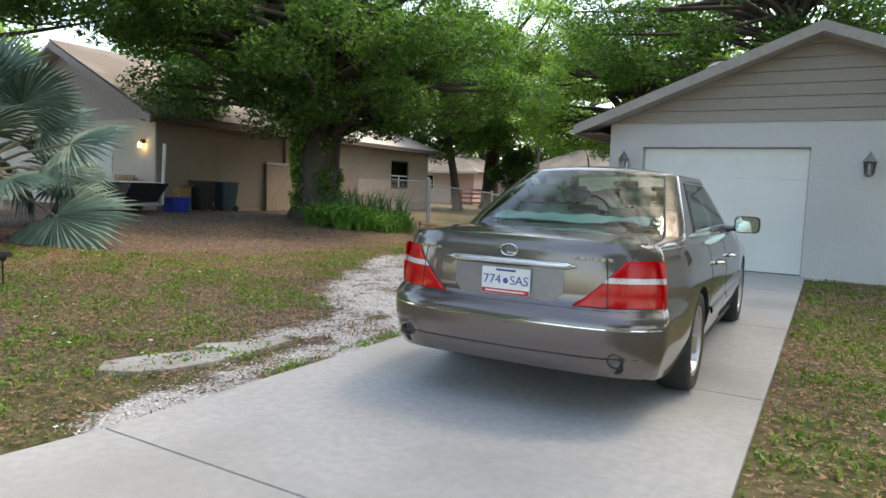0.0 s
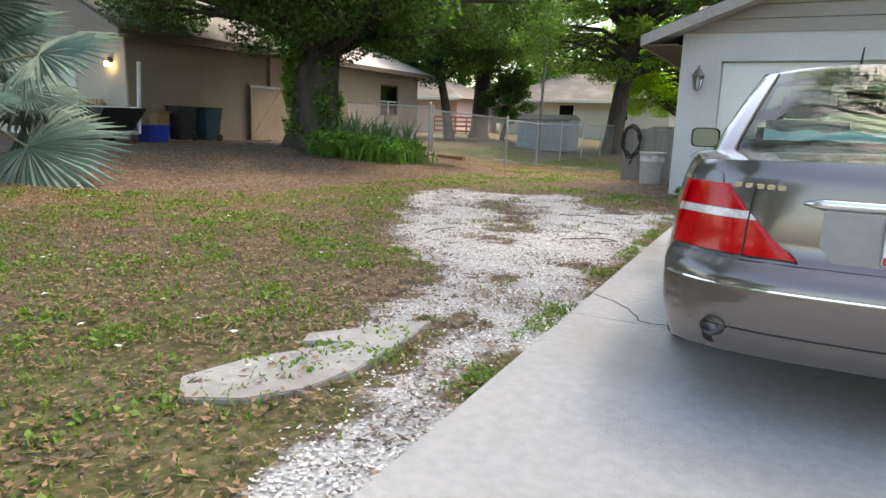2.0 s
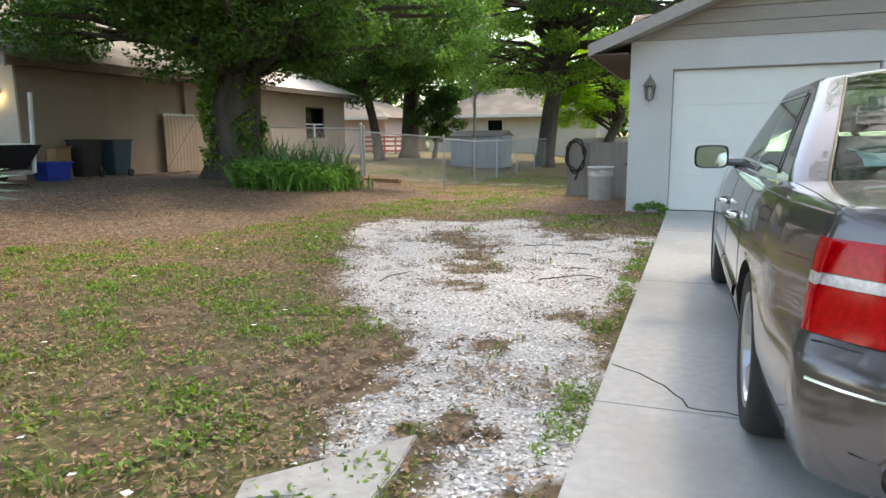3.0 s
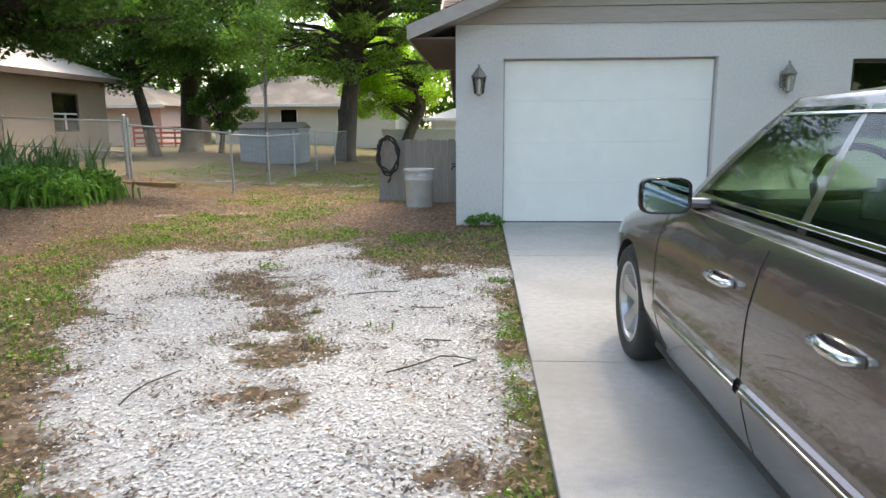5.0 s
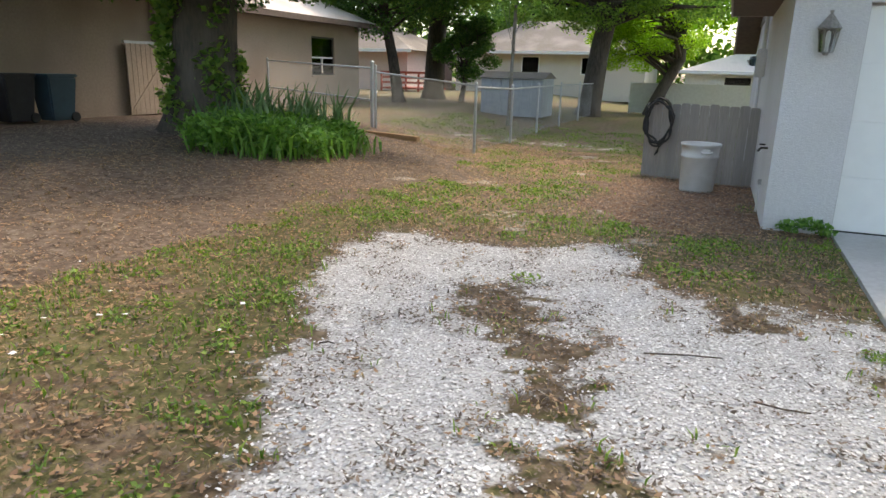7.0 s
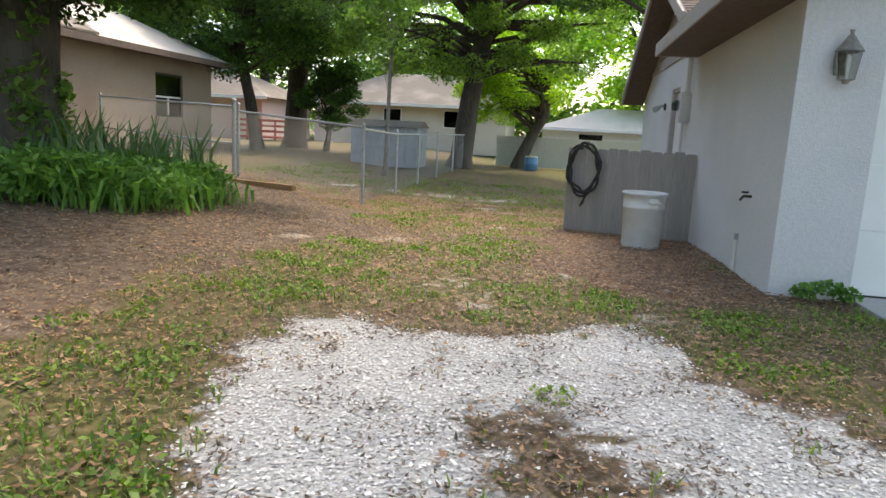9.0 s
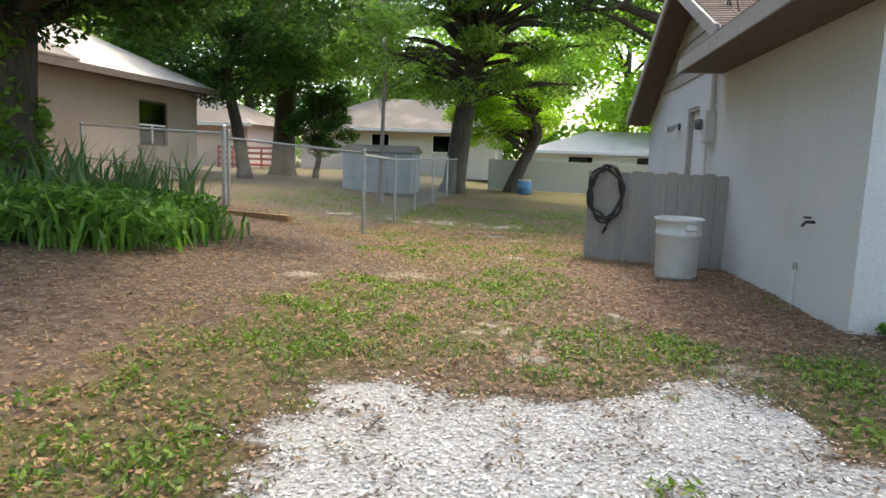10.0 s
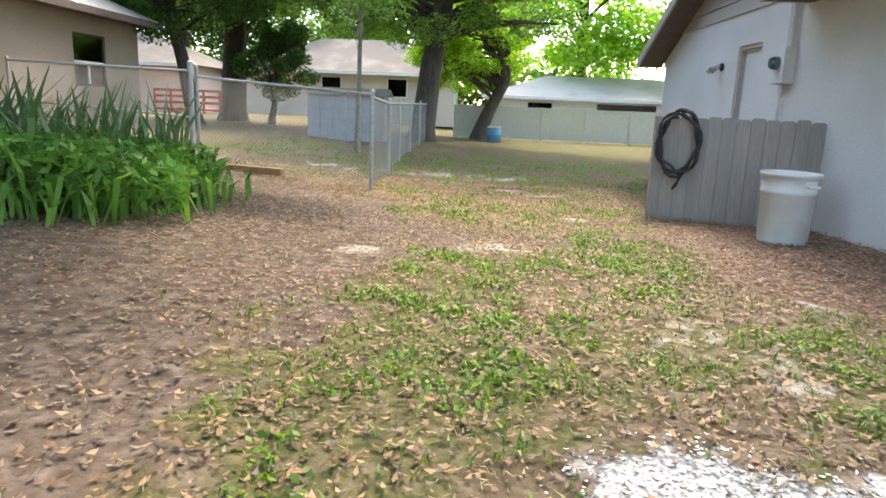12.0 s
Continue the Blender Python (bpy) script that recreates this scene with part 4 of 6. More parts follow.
# ---- parked car ----
PAINT = material("taupe metallic paint", (0.145, 0.123, 0.117), (0.163, 0.139, 0.132), 400, 0.2, 0.55, coat=1.0)
CHROME = material("chrome", (0.75, 0.75, 0.76), (0.7, 0.7, 0.71), 10, 0.12, 1.0)
ALLOY = material("alloy wheel", (0.56, 0.56, 0.57), (0.5, 0.5, 0.51), 10, 0.3, 0.9)
RED_LENS = material("red lens", (0.62, 0.004, 0.008), (0.45, 0.002, 0.005), 60, 0.15, coat=0.2, spec=0.3)
CLEAR_LENS = material("clear lens", (0.75, 0.70, 0.70), (0.6, 0.5, 0.5), 80, 0.15, coat=1.0)
CAR_GLASS = glass_material("green tinted glass", (0.56, 0.80, 0.70), 0.01)
LEATHER = material("beige leather", (0.30, 0.26, 0.21), (0.26, 0.22, 0.18), 30, 0.6)
FOIL = material("crumpled silver sunshade", (0.88, 0.90, 0.90), (0.78, 0.80, 0.80), 12, 0.35, bump=0.05)
PLATE = material("plate white", (0.78, 0.79, 0.78), (0.74, 0.75, 0.74), 20, 0.4)
PLATE_BLUE = material("plate blue", (0.05, 0.09, 0.32), (0.05, 0.08, 0.28), 20, 0.5)
PLATE_RED = material("plate red", (0.55, 0.03, 0.05), (0.5, 0.03, 0.05), 20, 0.5)
SEAM = material("panel gap", (0.008, 0.008, 0.008), (0.012, 0.012, 0.012), 20, 0.8)
GLOSS_BLACK = material("gloss black", (0.012, 0.012, 0.013), (0.015, 0.015, 0.016), 20, 0.15)
MIRROR = material("mirror glass", (0.30, 0.42, 0.5), (0.30, 0.42, 0.5), 5, 0.02, 1.0)

car = thing("car", pose(2.11, -9.13, 0.0, 0, 0, 1.0) @ Matrix.Diagonal((0.985, 0.975, 0.99, 1)), "taupe-grey metallic four-door saloon parked on the concrete drive", "car")


def curve_of(*pts):
    xs, ys = zip(*pts)
    return lambda v: float(np.interp(v, xs, ys))


top_z = curve_of((0, 0.955), (0.15, 0.985), (0.5, 1.0), (0.95, 1.005), (2.0, 0.985), (3.3, 0.975), (3.7, 0.94), (4.1, 0.875), (4.5, 0.79), (4.8, 0.70), (4.95, 0.62))
bot_z = curve_of((0, 0.30), (0.5, 0.235), (1.0, 0.19), (4.3, 0.19), (4.95, 0.22))
flank = curve_of((0.18, 0.90), (0.3, 0.955), (0.42, 0.99), (0.5, 1.0), (0.62, 1.0), (0.75, 0.993), (0.88, 0.968), (0.96, 0.935), (1.0, 0.90))
rear_y = curve_of((0.18, 0.16), (0.27, 0.055), (0.34, 0.02), (0.45, 0.0), (0.545, 0.0), (0.60, 0.015), (0.63, 0.055), (0.66, 0.075), (0.80, 0.085), (0.92, 0.10), (0.955, 0.115), (0.985, 0.16))
front_y = curve_of((0.18, 4.80), (0.3, 4.93), (0.5, 4.96), (0.62, 4.92), (0.75, 4.80), (0.9, 4.5))
plan_w = curve_of((0, 0.82), (0.3, 0.865), (0.7, 0.90), (1.2, 0.915), (1.5, 0.915), (3.4, 0.915), (4.3, 0.90), (4.95, 0.86))


def wid(y, z):
    """Half the body's width; the tail draws in above the bumper."""
    return plan_w(y) * flank(z) * (1 - 0.07 * max(0.0, 1 - y / 0.8) * min(1.0, max(0.0, (z - 0.6) / 0.06)))


def rear_at(a, z, out=0.0):
    """A point of the tail: a across from -1 to 1."""
    y = rear_y(z) + 0.05 * a * a + 0.20 * abs(a) ** 7
    w = wid(y, z)
    return Vector((a * (w + out * abs(a) ** 6), y - out * (1 - 0.6 * abs(a) ** 9), z))


def side_at(s, y, z, out=0.0):
    return Vector((s * (wid(y, z) + out), y, z))


def body_at(a, b, c):
    lo, hi = bot_z(b * 4.95), top_z(b * 4.95)
    z = lo + (hi - lo) * c
    ya, yb = rear_y(z) + 0.05 * a * a + 0.20 * abs(a) ** 7, front_y(z) - 0.12 * a * a - 0.40 * abs(a) ** 6
    y = ya + (yb - ya) * b
    lo, hi = bot_z(y), top_z(y)
    z = lo + (hi - lo) * c
    k = min(1.0, max(0.0, (y - 3.2) / 0.6))
    x = a * wid(y, z) * (1 - 0.075 * k * max(0.0, (c - 0.8) / 0.2) ** 2)
    if c == 1:
        z += 0.028 * (1 - a * a) - 0.012 * abs(a) ** 8
    return Vector((x, y, z))


def box_shell(fn, A, B, C, skip=()):
    """The skin of a box of sample lines, each corner placed by fn; returns {side: faces} over one list of points."""
    idx, pts, faces = {}, [], []

    def put(i, j, k):
        if (i, j, k) not in idx:
            idx[i, j, k] = len(pts)
            pts.append(fn(A[i], B[j], C[k]))
        return idx[i, j, k]

    na, nb_, nc = len(A) - 1, len(B) - 1, len(C) - 1
    for j in range(nb_):
        for k in range(nc):
            faces.append(("left", j, k, (put(0, j, k), put(0, j, k + 1), put(0, j + 1, k + 1), put(0, j + 1, k))))
            faces.append(("right", j, k, (put(na, j, k), put(na, j + 1, k), put(na, j + 1, k + 1), put(na, j, k + 1))))
    for i in range(na):
        for k in range(nc):
            faces.append(("rear", i, k, (put(i, 0, k), put(i + 1, 0, k), put(i + 1, 0, k + 1), put(i, 0, k + 1))))
            faces.append(("front", i, k, (put(i, nb_, k), put(i, nb_, k + 1), put(i + 1, nb_, k + 1), put(i + 1, nb_, k))))
    for i in range(na):
        for j in range(nb_):
            faces.append(("top", i, j, (put(i, j, nc), put(i + 1, j, nc), put(i + 1, j + 1, nc), put(i, j + 1, nc))))
            faces.append(("bottom", i, j, (put(i, j, 0), put(i, j + 1, 0), put(i + 1, j + 1, 0), put(i + 1, j, 0))))
    return pts, faces


half = [0.2, 0.4, 0.6, 0.75, 0.85, 0.92, 0.96, 0.985, 1.0]
A = [-v for v in half[::-1]] + [0.0] + half
B = sorted(set([round(v, 4) for v in list(np.linspace(0, 1, 46))] + [0.01]))
C = [0, 0.05, 0.1, 0.16, 0.22, 0.28, 0.34, 0.4, 0.44, 0.48, 0.52, 0.56, 0.62, 0.7, 0.78, 0.86, 0.92, 0.96, 0.985, 1.0]
pts, faces = box_shell(body_at, A, B, C)
body_me = Shape().add(pts, [f[3] for f in faces]).mesh("body", 0, True)
body_me.materials.append(PAINT)
body_me.materials.append(DARK)
WHEELS = [(s, y) for y in (1.17, 4.09) for s in (-1, 1)]
tmp = new("body_raw", body_me)
cut = Shape()
for s, y in WHEELS:
    cut.add([(s * x, y + 0.372 * math.cos(t), 0.315 + 0.372 * math.sin(t)) for x in (0.62, 1.1) for t in np.linspace(0, 2 * math.pi, 40, endpoint=False)],
            [tuple(range(40)), tuple(range(79, 39, -1))] + [(i, (i + 1) % 40, 40 + (i + 1) % 40, 40 + i) for i in range(40)])
cut_me = cut.mesh("arches")
cut_me.materials.append(DARK)
cutter = new("arches", cut_me)
mod = tmp.modifiers.new("arches", "BOOLEAN")
mod.operation, mod.object, mod.solver, mod.material_mode = "DIFFERENCE", cutter, "EXACT", "TRANSFER"
carved = bpy.data.meshes.new_from_object(tmp.evaluated_get(bpy.context.evaluated_depsgraph_get()))
bpy.data.objects.remove(tmp)
bpy.data.objects.remove(cutter)
carved.set_sharp_from_angle(angle=radians(32))
part("body", carved, PAINT, car)

# cabin: glass and painted frame cut from one shell


def cabin_at(a, b, c):
    ya, yb = 0.80 + 0.74 * c - 0.04 * math.sin(c * math.pi), 3.61 - 0.60 * c + 0.03 * math.sin(c * math.pi)
    ya, yb = ya + 0.30 * abs(a) ** 3, yb - 0.12 * a * a
    w = 0.79 - 0.195 * c ** 1.15
    z = 0.975 + 0.44 * c
    if c == 1:
        z += 0.062 * (1 - a * a) * (1 - (2 * b - 1) ** 4 * 0.55)
    y = ya + (yb - ya) * b
    if c < 1:
        z += 0.03 * c * (1 - a * a) * (b in (0.0, 1.0)) * 0.9
    return Vector((a * w, y, z))


A = [-1, -0.94, -0.86, -0.7, -0.45, -0.2, 0, 0.2, 0.45, 0.7, 0.86, 0.94, 1]
B = [0, 0.035, 0.10, 0.155, 0.175, 0.25, 0.35, 0.45, 0.50, 0.535, 0.56, 0.65, 0.75, 0.85, 0.945, 0.97, 1]
C = [0, 0.04, 0.12, 0.3, 0.5, 0.7, 0.85, 0.92, 0.97, 1]
pts, faces = box_shell(cabin_at, A, B, C)
groups = {}
for sd, i, k, f in faces:
    kind = "roof"
    if sd in ("rear", "front") and 2 <= i < len(A) - 3 and 1 <= k < 8:
        kind = "rear_window" if sd == "rear" else "windscreen"
    if sd in ("left", "right") and 1 <= k < 7:
        if 4 <= i < 9:
            kind = "rear_door_window_" + sd
        elif 10 <= i < 14:
            kind = "front_door_window_" + sd
    if sd == "bottom":
        continue
    groups.setdefault(kind, []).append(f)
for kind, fs in groups.items():
    ids = sorted({i for f in fs for i in f})
    at_ = {v: n for n, v in enumerate(ids)}
    sh = Shape().add([pts[i] for i in ids], [tuple(at_[i] for i in f) for f in fs])
    if kind == "roof":
        part("roof", sh, PAINT, car, smooth=True)
    else:
        part("rear_window" if kind == "rear_window" else "windscreen" if kind == "windscreen" else "side_window", sh, CAR_GLASS, car, "green tinted glass", smooth=True)


def ribbon(pts, width, mat, name, label="", normal=None, lift=0.004, parent=None):
    """A narrow strip along points; normal gives the way it faces."""
    s = Shape()
    n = Vector(normal).normalized()
    rows = []
    for i, p in enumerate(pts):
        d = (pts[min(i + 1, len(pts) - 1)] - pts[max(i - 1, 0)]).normalized()
        u = d.cross(n).normalized() * width / 2
        rows.append((p - u, p + u, p + u * 0.6 + n * lift, p - u * 0.6 + n * lift))
    for r0, r1 in zip(rows, rows[1:]):
        for q in range(4):
            s.add([r0[q], r0[(q + 1) % 4], r1[(q + 1) % 4], r1[q]], [(0, 1, 2, 3)])
    return part(name, s, mat, parent or car, label, smooth=False)


ramp = lambda a, b, n: [a + (b - a) * i / (n - 1) for i in range(n)]
for s in (-1, 1):
    nrm = (s, 0, 0.05)
    for ys in ([(1.55, 0.985), (1.62, 0.85), (1.60, 0.7), (1.53, 0.55), (1.48, 0.35), (1.5, 0.24)], [(2.42, 0.985), (2.45, 0.7), (2.45, 0.24)], [(3.42, 0.98), (3.52, 0.8), (3.52, 0.5), (3.45, 0.24)]):
        zs = ramp(ys[0][1], ys[-1][1], 14)
        yy = curve_of(*sorted((z, y) for y, z in ys))
        ribbon([side_at(s, yy(z), z, 0.001) for z in zs], 0.007, SEAM, "door_seam", normal=nrm, lift=0.001)
    ribbon([side_at(s, y, 0.965, 0.003) for y in ramp(0.35, 3.25, 24)], 0.005, CHROME, "pinstripe", normal=nrm, lift=0.001)
    for y0, y1 in ((1.60, 2.42), (2.47, 3.48)):
        ribbon([side_at(s, y, 0.475, 0.002) for y in ramp(y0, y1, 8)], 0.06, PAINT, "rub_strip", normal=nrm, lift=0.014)
        ribbon([side_at(s, y, 0.475, 0.016) for y in ramp(y0, y1, 8)], 0.008, CHROME, "strip_trim", normal=nrm, lift=0.003)
    ribbon([side_at(s, y, 0.215, 0.004) for y in ramp(1.58, 3.68, 10)], 0.035, BLACK_RUBBER, "sill", normal=nrm, lift=0.006)
    for y in (1.82, 2.58):
        h = part("door_handle", Shape().tube([side_at(s, y, 0.79, 0.0), side_at(s, y + 0.02, 0.79, 0.035), side_at(s, y + 0.09, 0.79, 0.042), side_at(s, y + 0.17, 0.79, 0.035), side_at(s, y + 0.19, 0.79, 0.0)], [0.014, 0.016, 0.017, 0.016, 0.014], 8), CHROME, car, "chrome door handle", smooth=True)
    # chrome round the side glass
    edge = [cabin_at(s, b, 0.10) + Vector((s * 0.004, 0, 0)) for b in ramp(0.155, 0.96, 16)]
    ribbon(edge, 0.018, CHROME, "window_trim", normal=(s, 0, 0.4))
    edge = [cabin_at(s, b, 0.87) + Vector((s * 0.004, 0, 0)) for b in ramp(0.155, 0.96, 16)]
    ribbon(edge, 0.012, CHROME, "window_trim", normal=(s, 0, 0.4))
    ribbon([cabin_at(s, 0.163, c) + Vector((s * 0.004, 0, 0)) for c in ramp(0.1, 0.87, 8)], 0.02, SEAM, "window_seal", normal=(s, 0, 0.4))
    ribbon([cabin_at(s * 0.865, 0, c) + Vector((0, -0.006, 0.004)) for c in ramp(0.02, 0.96, 10)], 0.012, IRON, "screen_trim", normal=(0, -0.4, 0.8))
    # mirrors
    oval = lambda y, k, n=20: [(s * (0.985 + k * 0.105 * math.copysign(abs(math.cos(t)) ** 0.45, math.cos(t))), y, 1.03 + k * 0.075 * math.copysign(abs(math.sin(t)) ** 0.45, math.sin(t))) for t in np.linspace(0, 2 * math.pi, n, endpoint=False)]
    shell_rows = [oval(3.15, 0.88), oval(3.135, 0.93), oval(3.135, 1.0), oval(3.17, 1.02), oval(3.22, 0.94), oval(3.26, 0.76), oval(3.285, 0.4)]
    mir = part("wing_mirror", Shape().add([p for r_ in shell_rows for p in r_], [(i * 20 + j, i * 20 + (j + 1) % 20, (i + 1) * 20 + (j + 1) % 20, (i + 1) * 20 + j) for i in range(6) for j in range(20)] + [tuple(range(120, 140))]), GLOSS_BLACK, car, smooth=True)
    part("mirror_glass", Shape().add(oval(3.147, 0.9), [tuple(range(20))]), MIRROR, mir, "mirror glass")
    part("mirror_arm", Shape().tube([(s * 0.74, 3.22, 0.985), (s * 0.95, 3.22, 0.995)], [0.028, 0.022], 8), PAINT, mir)
    # tail lamps wrap round the corner
    lamp = None
    for (z0, z1), mat, nm in (((0.655, 0.782), RED_LENS, "tail_lamp"), ((0.784, 0.814), CLEAR_LENS, "clear_band"), ((0.816, 0.905), RED_LENS, "upper_lens")):
        sh = Shape()
        rows = []
        for z in ramp(z0, z1, 5):
            t = (z - 0.655) / 0.25
            inner = 0.50 + 0.34 * t ** 0.85
            rr = [rear_at(s * a, z, 0.012) for a in ramp(inner, 0.985, 12)]
            rr += [side_at(s, y, z, 0.011) for y in ramp(rr[-1].y + 0.03, 0.31 - 0.04 * t, 5)]
            rows.append([rear_at(s * inner, z, 0.001)] + rr + [side_at(s, rr[-1].y + 0.008, z, 0.0)])
        n = len(rows[0])
        sh.add([p for r_ in rows for p in r_], [(i * n + j, i * n + j + 1, (i + 1) * n + j + 1, (i + 1) * n + j) for i in range(4) for j in range(n - 1)])
        ob = part(nm, sh, mat, lamp or car, {"clear_band": "pale clear band"}.get(nm, "red lamp lens"), smooth=True)
        lamp = lamp or ob
    ribbon([rear_at(s * 0.725, z, 0.014) for z in ramp(0.655, 0.905, 6)], 0.006, SEAM, "lamp_gap", normal=(0, -1, 0), lift=0.001)
    # exhaust tips
    ex = part("exhaust_tip", Shape().tube([(s * 0.645, 0.24, 0.385), (s * 0.645, 0.06, 0.385)], 0.040, 16, False).tube([(s * 0.645, 0.24, 0.385), (s * 0.645, 0.06, 0.385)], 0.036, 16, False), CHROME, car, "chrome exhaust tip", smooth=True)
    part("exhaust_bore", Shape().lathe([(0.036, 0), (0, 0.002)], 16), DARK, ex, at=pose(s * 0.645, 0.10, 0.345, 90, 0, 0))
    part("tip_ring", Shape().tube([Vector((s * 0.645 + 0.042 * math.cos(t), 0.06, 0.385 + 0.036 * math.sin(t))) for t in np.linspace(0, 2 * math.pi, 20)], 0.004, 6), IRON, ex)
    part("head_lamp", Shape().tube([(s * 0.5, 4.78, 0.68), (s * 0.78, 4.55, 0.70)], 0.07, 10), CLEAR_LENS, car)
# tail: bumper line, lid gap, garnish, number recess
ribbon([rear_at(a, 0.635, 0.002) for a in ramp(-0.98, 0.98, 30)], 0.009, SEAM, "bumper_gap", normal=(0, -1, 0.3), lift=0.001)
ribbon([rear_at(a, 0.548, 0.001) for a in ramp(-0.985, 0.985, 30)], 0.010, CHROME, "bumper_trim", normal=(0, -1, 0.2), lift=0.004)
ribbon([rear_at(a, 0.39, 0.001) for a in ramp(-0.9, 0.9, 24)], 0.006, SEAM, "bumper_crease", normal=(0, -1, 0), lift=0.001)
for s in (-1, 1):
    ribbon([rear_at(s * (0.50 + 0.02 * t), 0.645 + 0.02 * t, 0.003) for t in ramp(0, 1, 4)] + [rear_at(s * (0.86 + 0.02 * t), 0.90 + 0.05 * t, 0.003) for t in ramp(0, 1, 3)], 0.006, SEAM, "lid_gap", normal=(0, -1, 0.2), lift=0.001)
    ribbon([Vector((s * 0.80, y, top_z(y) + 0.006)) for y in ramp(0.2, 0.9, 8)], 0.006, SEAM, "lid_gap", normal=(0, 0, 1), lift=0.001)
rec = Shape()
rows = [[rear_at(a * (0.43 if z > 0.7 else 0.37), z, 0.004) for a in ramp(-1, 1, 9)] for z in (0.66, 0.72, 0.79, 0.835)]
rec.add([p for r_ in rows for p in r_], [(i * 9 + j, i * 9 + j + 1, (i + 1) * 9 + j + 1, (i + 1) * 9 + j) for i in range(3) for j in range(8)])
part("plate_recess", rec, material("satin panel", (0.26, 0.25, 0.255), (0.24, 0.23, 0.235), 30, 0.4, 0.5), car, smooth=True)
part("boot_garnish", Shape().tube([rear_at(a, 0.855 + 0.006 * (1 - a * a), 0.012) for a in ramp(-0.52, 0.52, 14)], [0.006] + [0.02] * 12 + [0.006], 8), CHROME, car, "chrome boot garnish", smooth=True)
em = [rear_at(0, 0.925, 0.01) + Vector((0.052 * math.cos(t), 0, 0.033 * math.sin(t))) for t in np.linspace(0, 2 * math.pi, 24)]
part("badge", Shape().tube(em, 0.005, 6).tube([em[7] + Vector((0.01, 0, -0.01)), em[14] + Vector((0.03, 0, 0.005)), em[21]], 0.005, 6), CHROME, car, "round chrome badge")
for a0, n in ((-0.80, 5), (0.52, 6)):
    for i in range(n):
        c = rear_at(a0 + i * 0.045, 0.905, 0.004)
        part("badge_bar", Shape().box(c.x - 0.014, c.y - 0.003, c.z - 0.009, c.x + 0.012, c.y + 0.004, c.z + 0.009), CHROME, car, bevel=0.002)
plate = part("number_plate", Shape().box(-0.15, 0.058, 0.672, 0.15, 0.066, 0.825), PLATE, car, "white number plate with blue characters", bevel=0.004)


def lettering(txt, size, x, y, z, mat, parent):
    cu = bpy.data.curves.new("lettering", "FONT")
    cu.body, cu.size, cu.align_x, cu.align_y, cu.extrude = txt, size, "CENTER", "CENTER", 0.001
    t = new("lettering_raw", cu)
    mesh = bpy.data.meshes.new_from_object(t.evaluated_get(bpy.context.evaluated_depsgraph_get()))
    bpy.data.objects.remove(t)
    mesh.materials.clear()
    return part("characters", mesh, mat, parent, at=pose(x, y, z, 90, 0, 0))


lettering("774", 0.074, -0.082, 0.056, 0.752, PLATE_BLUE, plate)
lettering("SAS", 0.072, 0.083, 0.056, 0.752, PLATE_BLUE, plate)
part("plate_band", Shape().box(-0.145, 0.055, 0.676, 0.145, 0.059, 0.702), PLATE_RED, plate, "red slogan band")
part("plate_header", Shape().box(-0.06, 0.055, 0.803, 0.06, 0.059, 0.814), PLATE_BLUE, plate)
part("slogan_bar", Shape().box(-0.12, 0.053, 0.685, 0.12, 0.056, 0.693), PLATE, plate)
part("plate_motif", Shape().lathe([(0.018, 0), (0.012, 0.003), (0, 0.003)], 6), PLATE_BLUE, plate, at=pose(0, 0.058, 0.75, 90, 0, 0))
# wheels
tyre_me = Shape().lathe([(0.225, -0.10), (0.27, -0.112), (0.305, -0.108), (0.325, -0.085), (0.33, -0.04), (0.33, 0.04), (0.325, 0.085), (0.305, 0.108), (0.27, 0.112), (0.225, 0.10)], 40).mesh("tyre", 0, True)
rim = Shape().lathe([(0.0, 0.045), (0.03, 0.05), (0.05, 0.04), (0.055, 0.02)], 20).lathe([(0.19, -0.09), (0.205, 0.06), (0.215, 0.095), (0.228, 0.102), (0.23, 0.09)], 40)
for k in range(5):
    a = 2 * math.pi * k / 5
    c_, s_ = math.cos(a), math.sin(a)
    R = lambda r, w, z: (r * c_ - w * s_, r * s_ + w * c_, z)
    rim.add([R(0.035, -0.035, 0.045), R(0.035, 0.035, 0.045), R(0.13, 0.045, 0.065), R(0.13, -0.045, 0.065), R(0.214, 0.06, 0.085), R(0.214, -0.06, 0.085),
             R(0.035, -0.035, 0.0), R(0.035, 0.035, 0.0), R(0.13, 0.055, 0.03), R(0.13, -0.055, 0.03), R(0.214, 0.07, 0.05), R(0.214, -0.07, 0.05)],
            [(0, 1, 2, 3), (3, 2, 4, 5), (1, 7, 8, 2), (2, 8, 10, 4), (6, 0, 3, 9), (9, 3, 5, 11), (6, 9, 8, 7), (9, 11, 10, 8)])
rim_me = rim.mesh("rim")
hub_me = Shape().lathe([(0.0, -0.02), (0.19, -0.02), (0.19, -0.06), (0, -0.06)], 30).mesh("brake")
for s, y in WHEELS:
    w = part("wheel", tyre_me, BLACK_RUBBER, car, at=pose(s * 0.79, y, 0.33, 0, 90 * s, 0))
    w.name = "wheel"
    part("rim", rim_me, ALLOY, w, "five-spoke alloy rim")
    part("brake", hub_me, IRON, w)
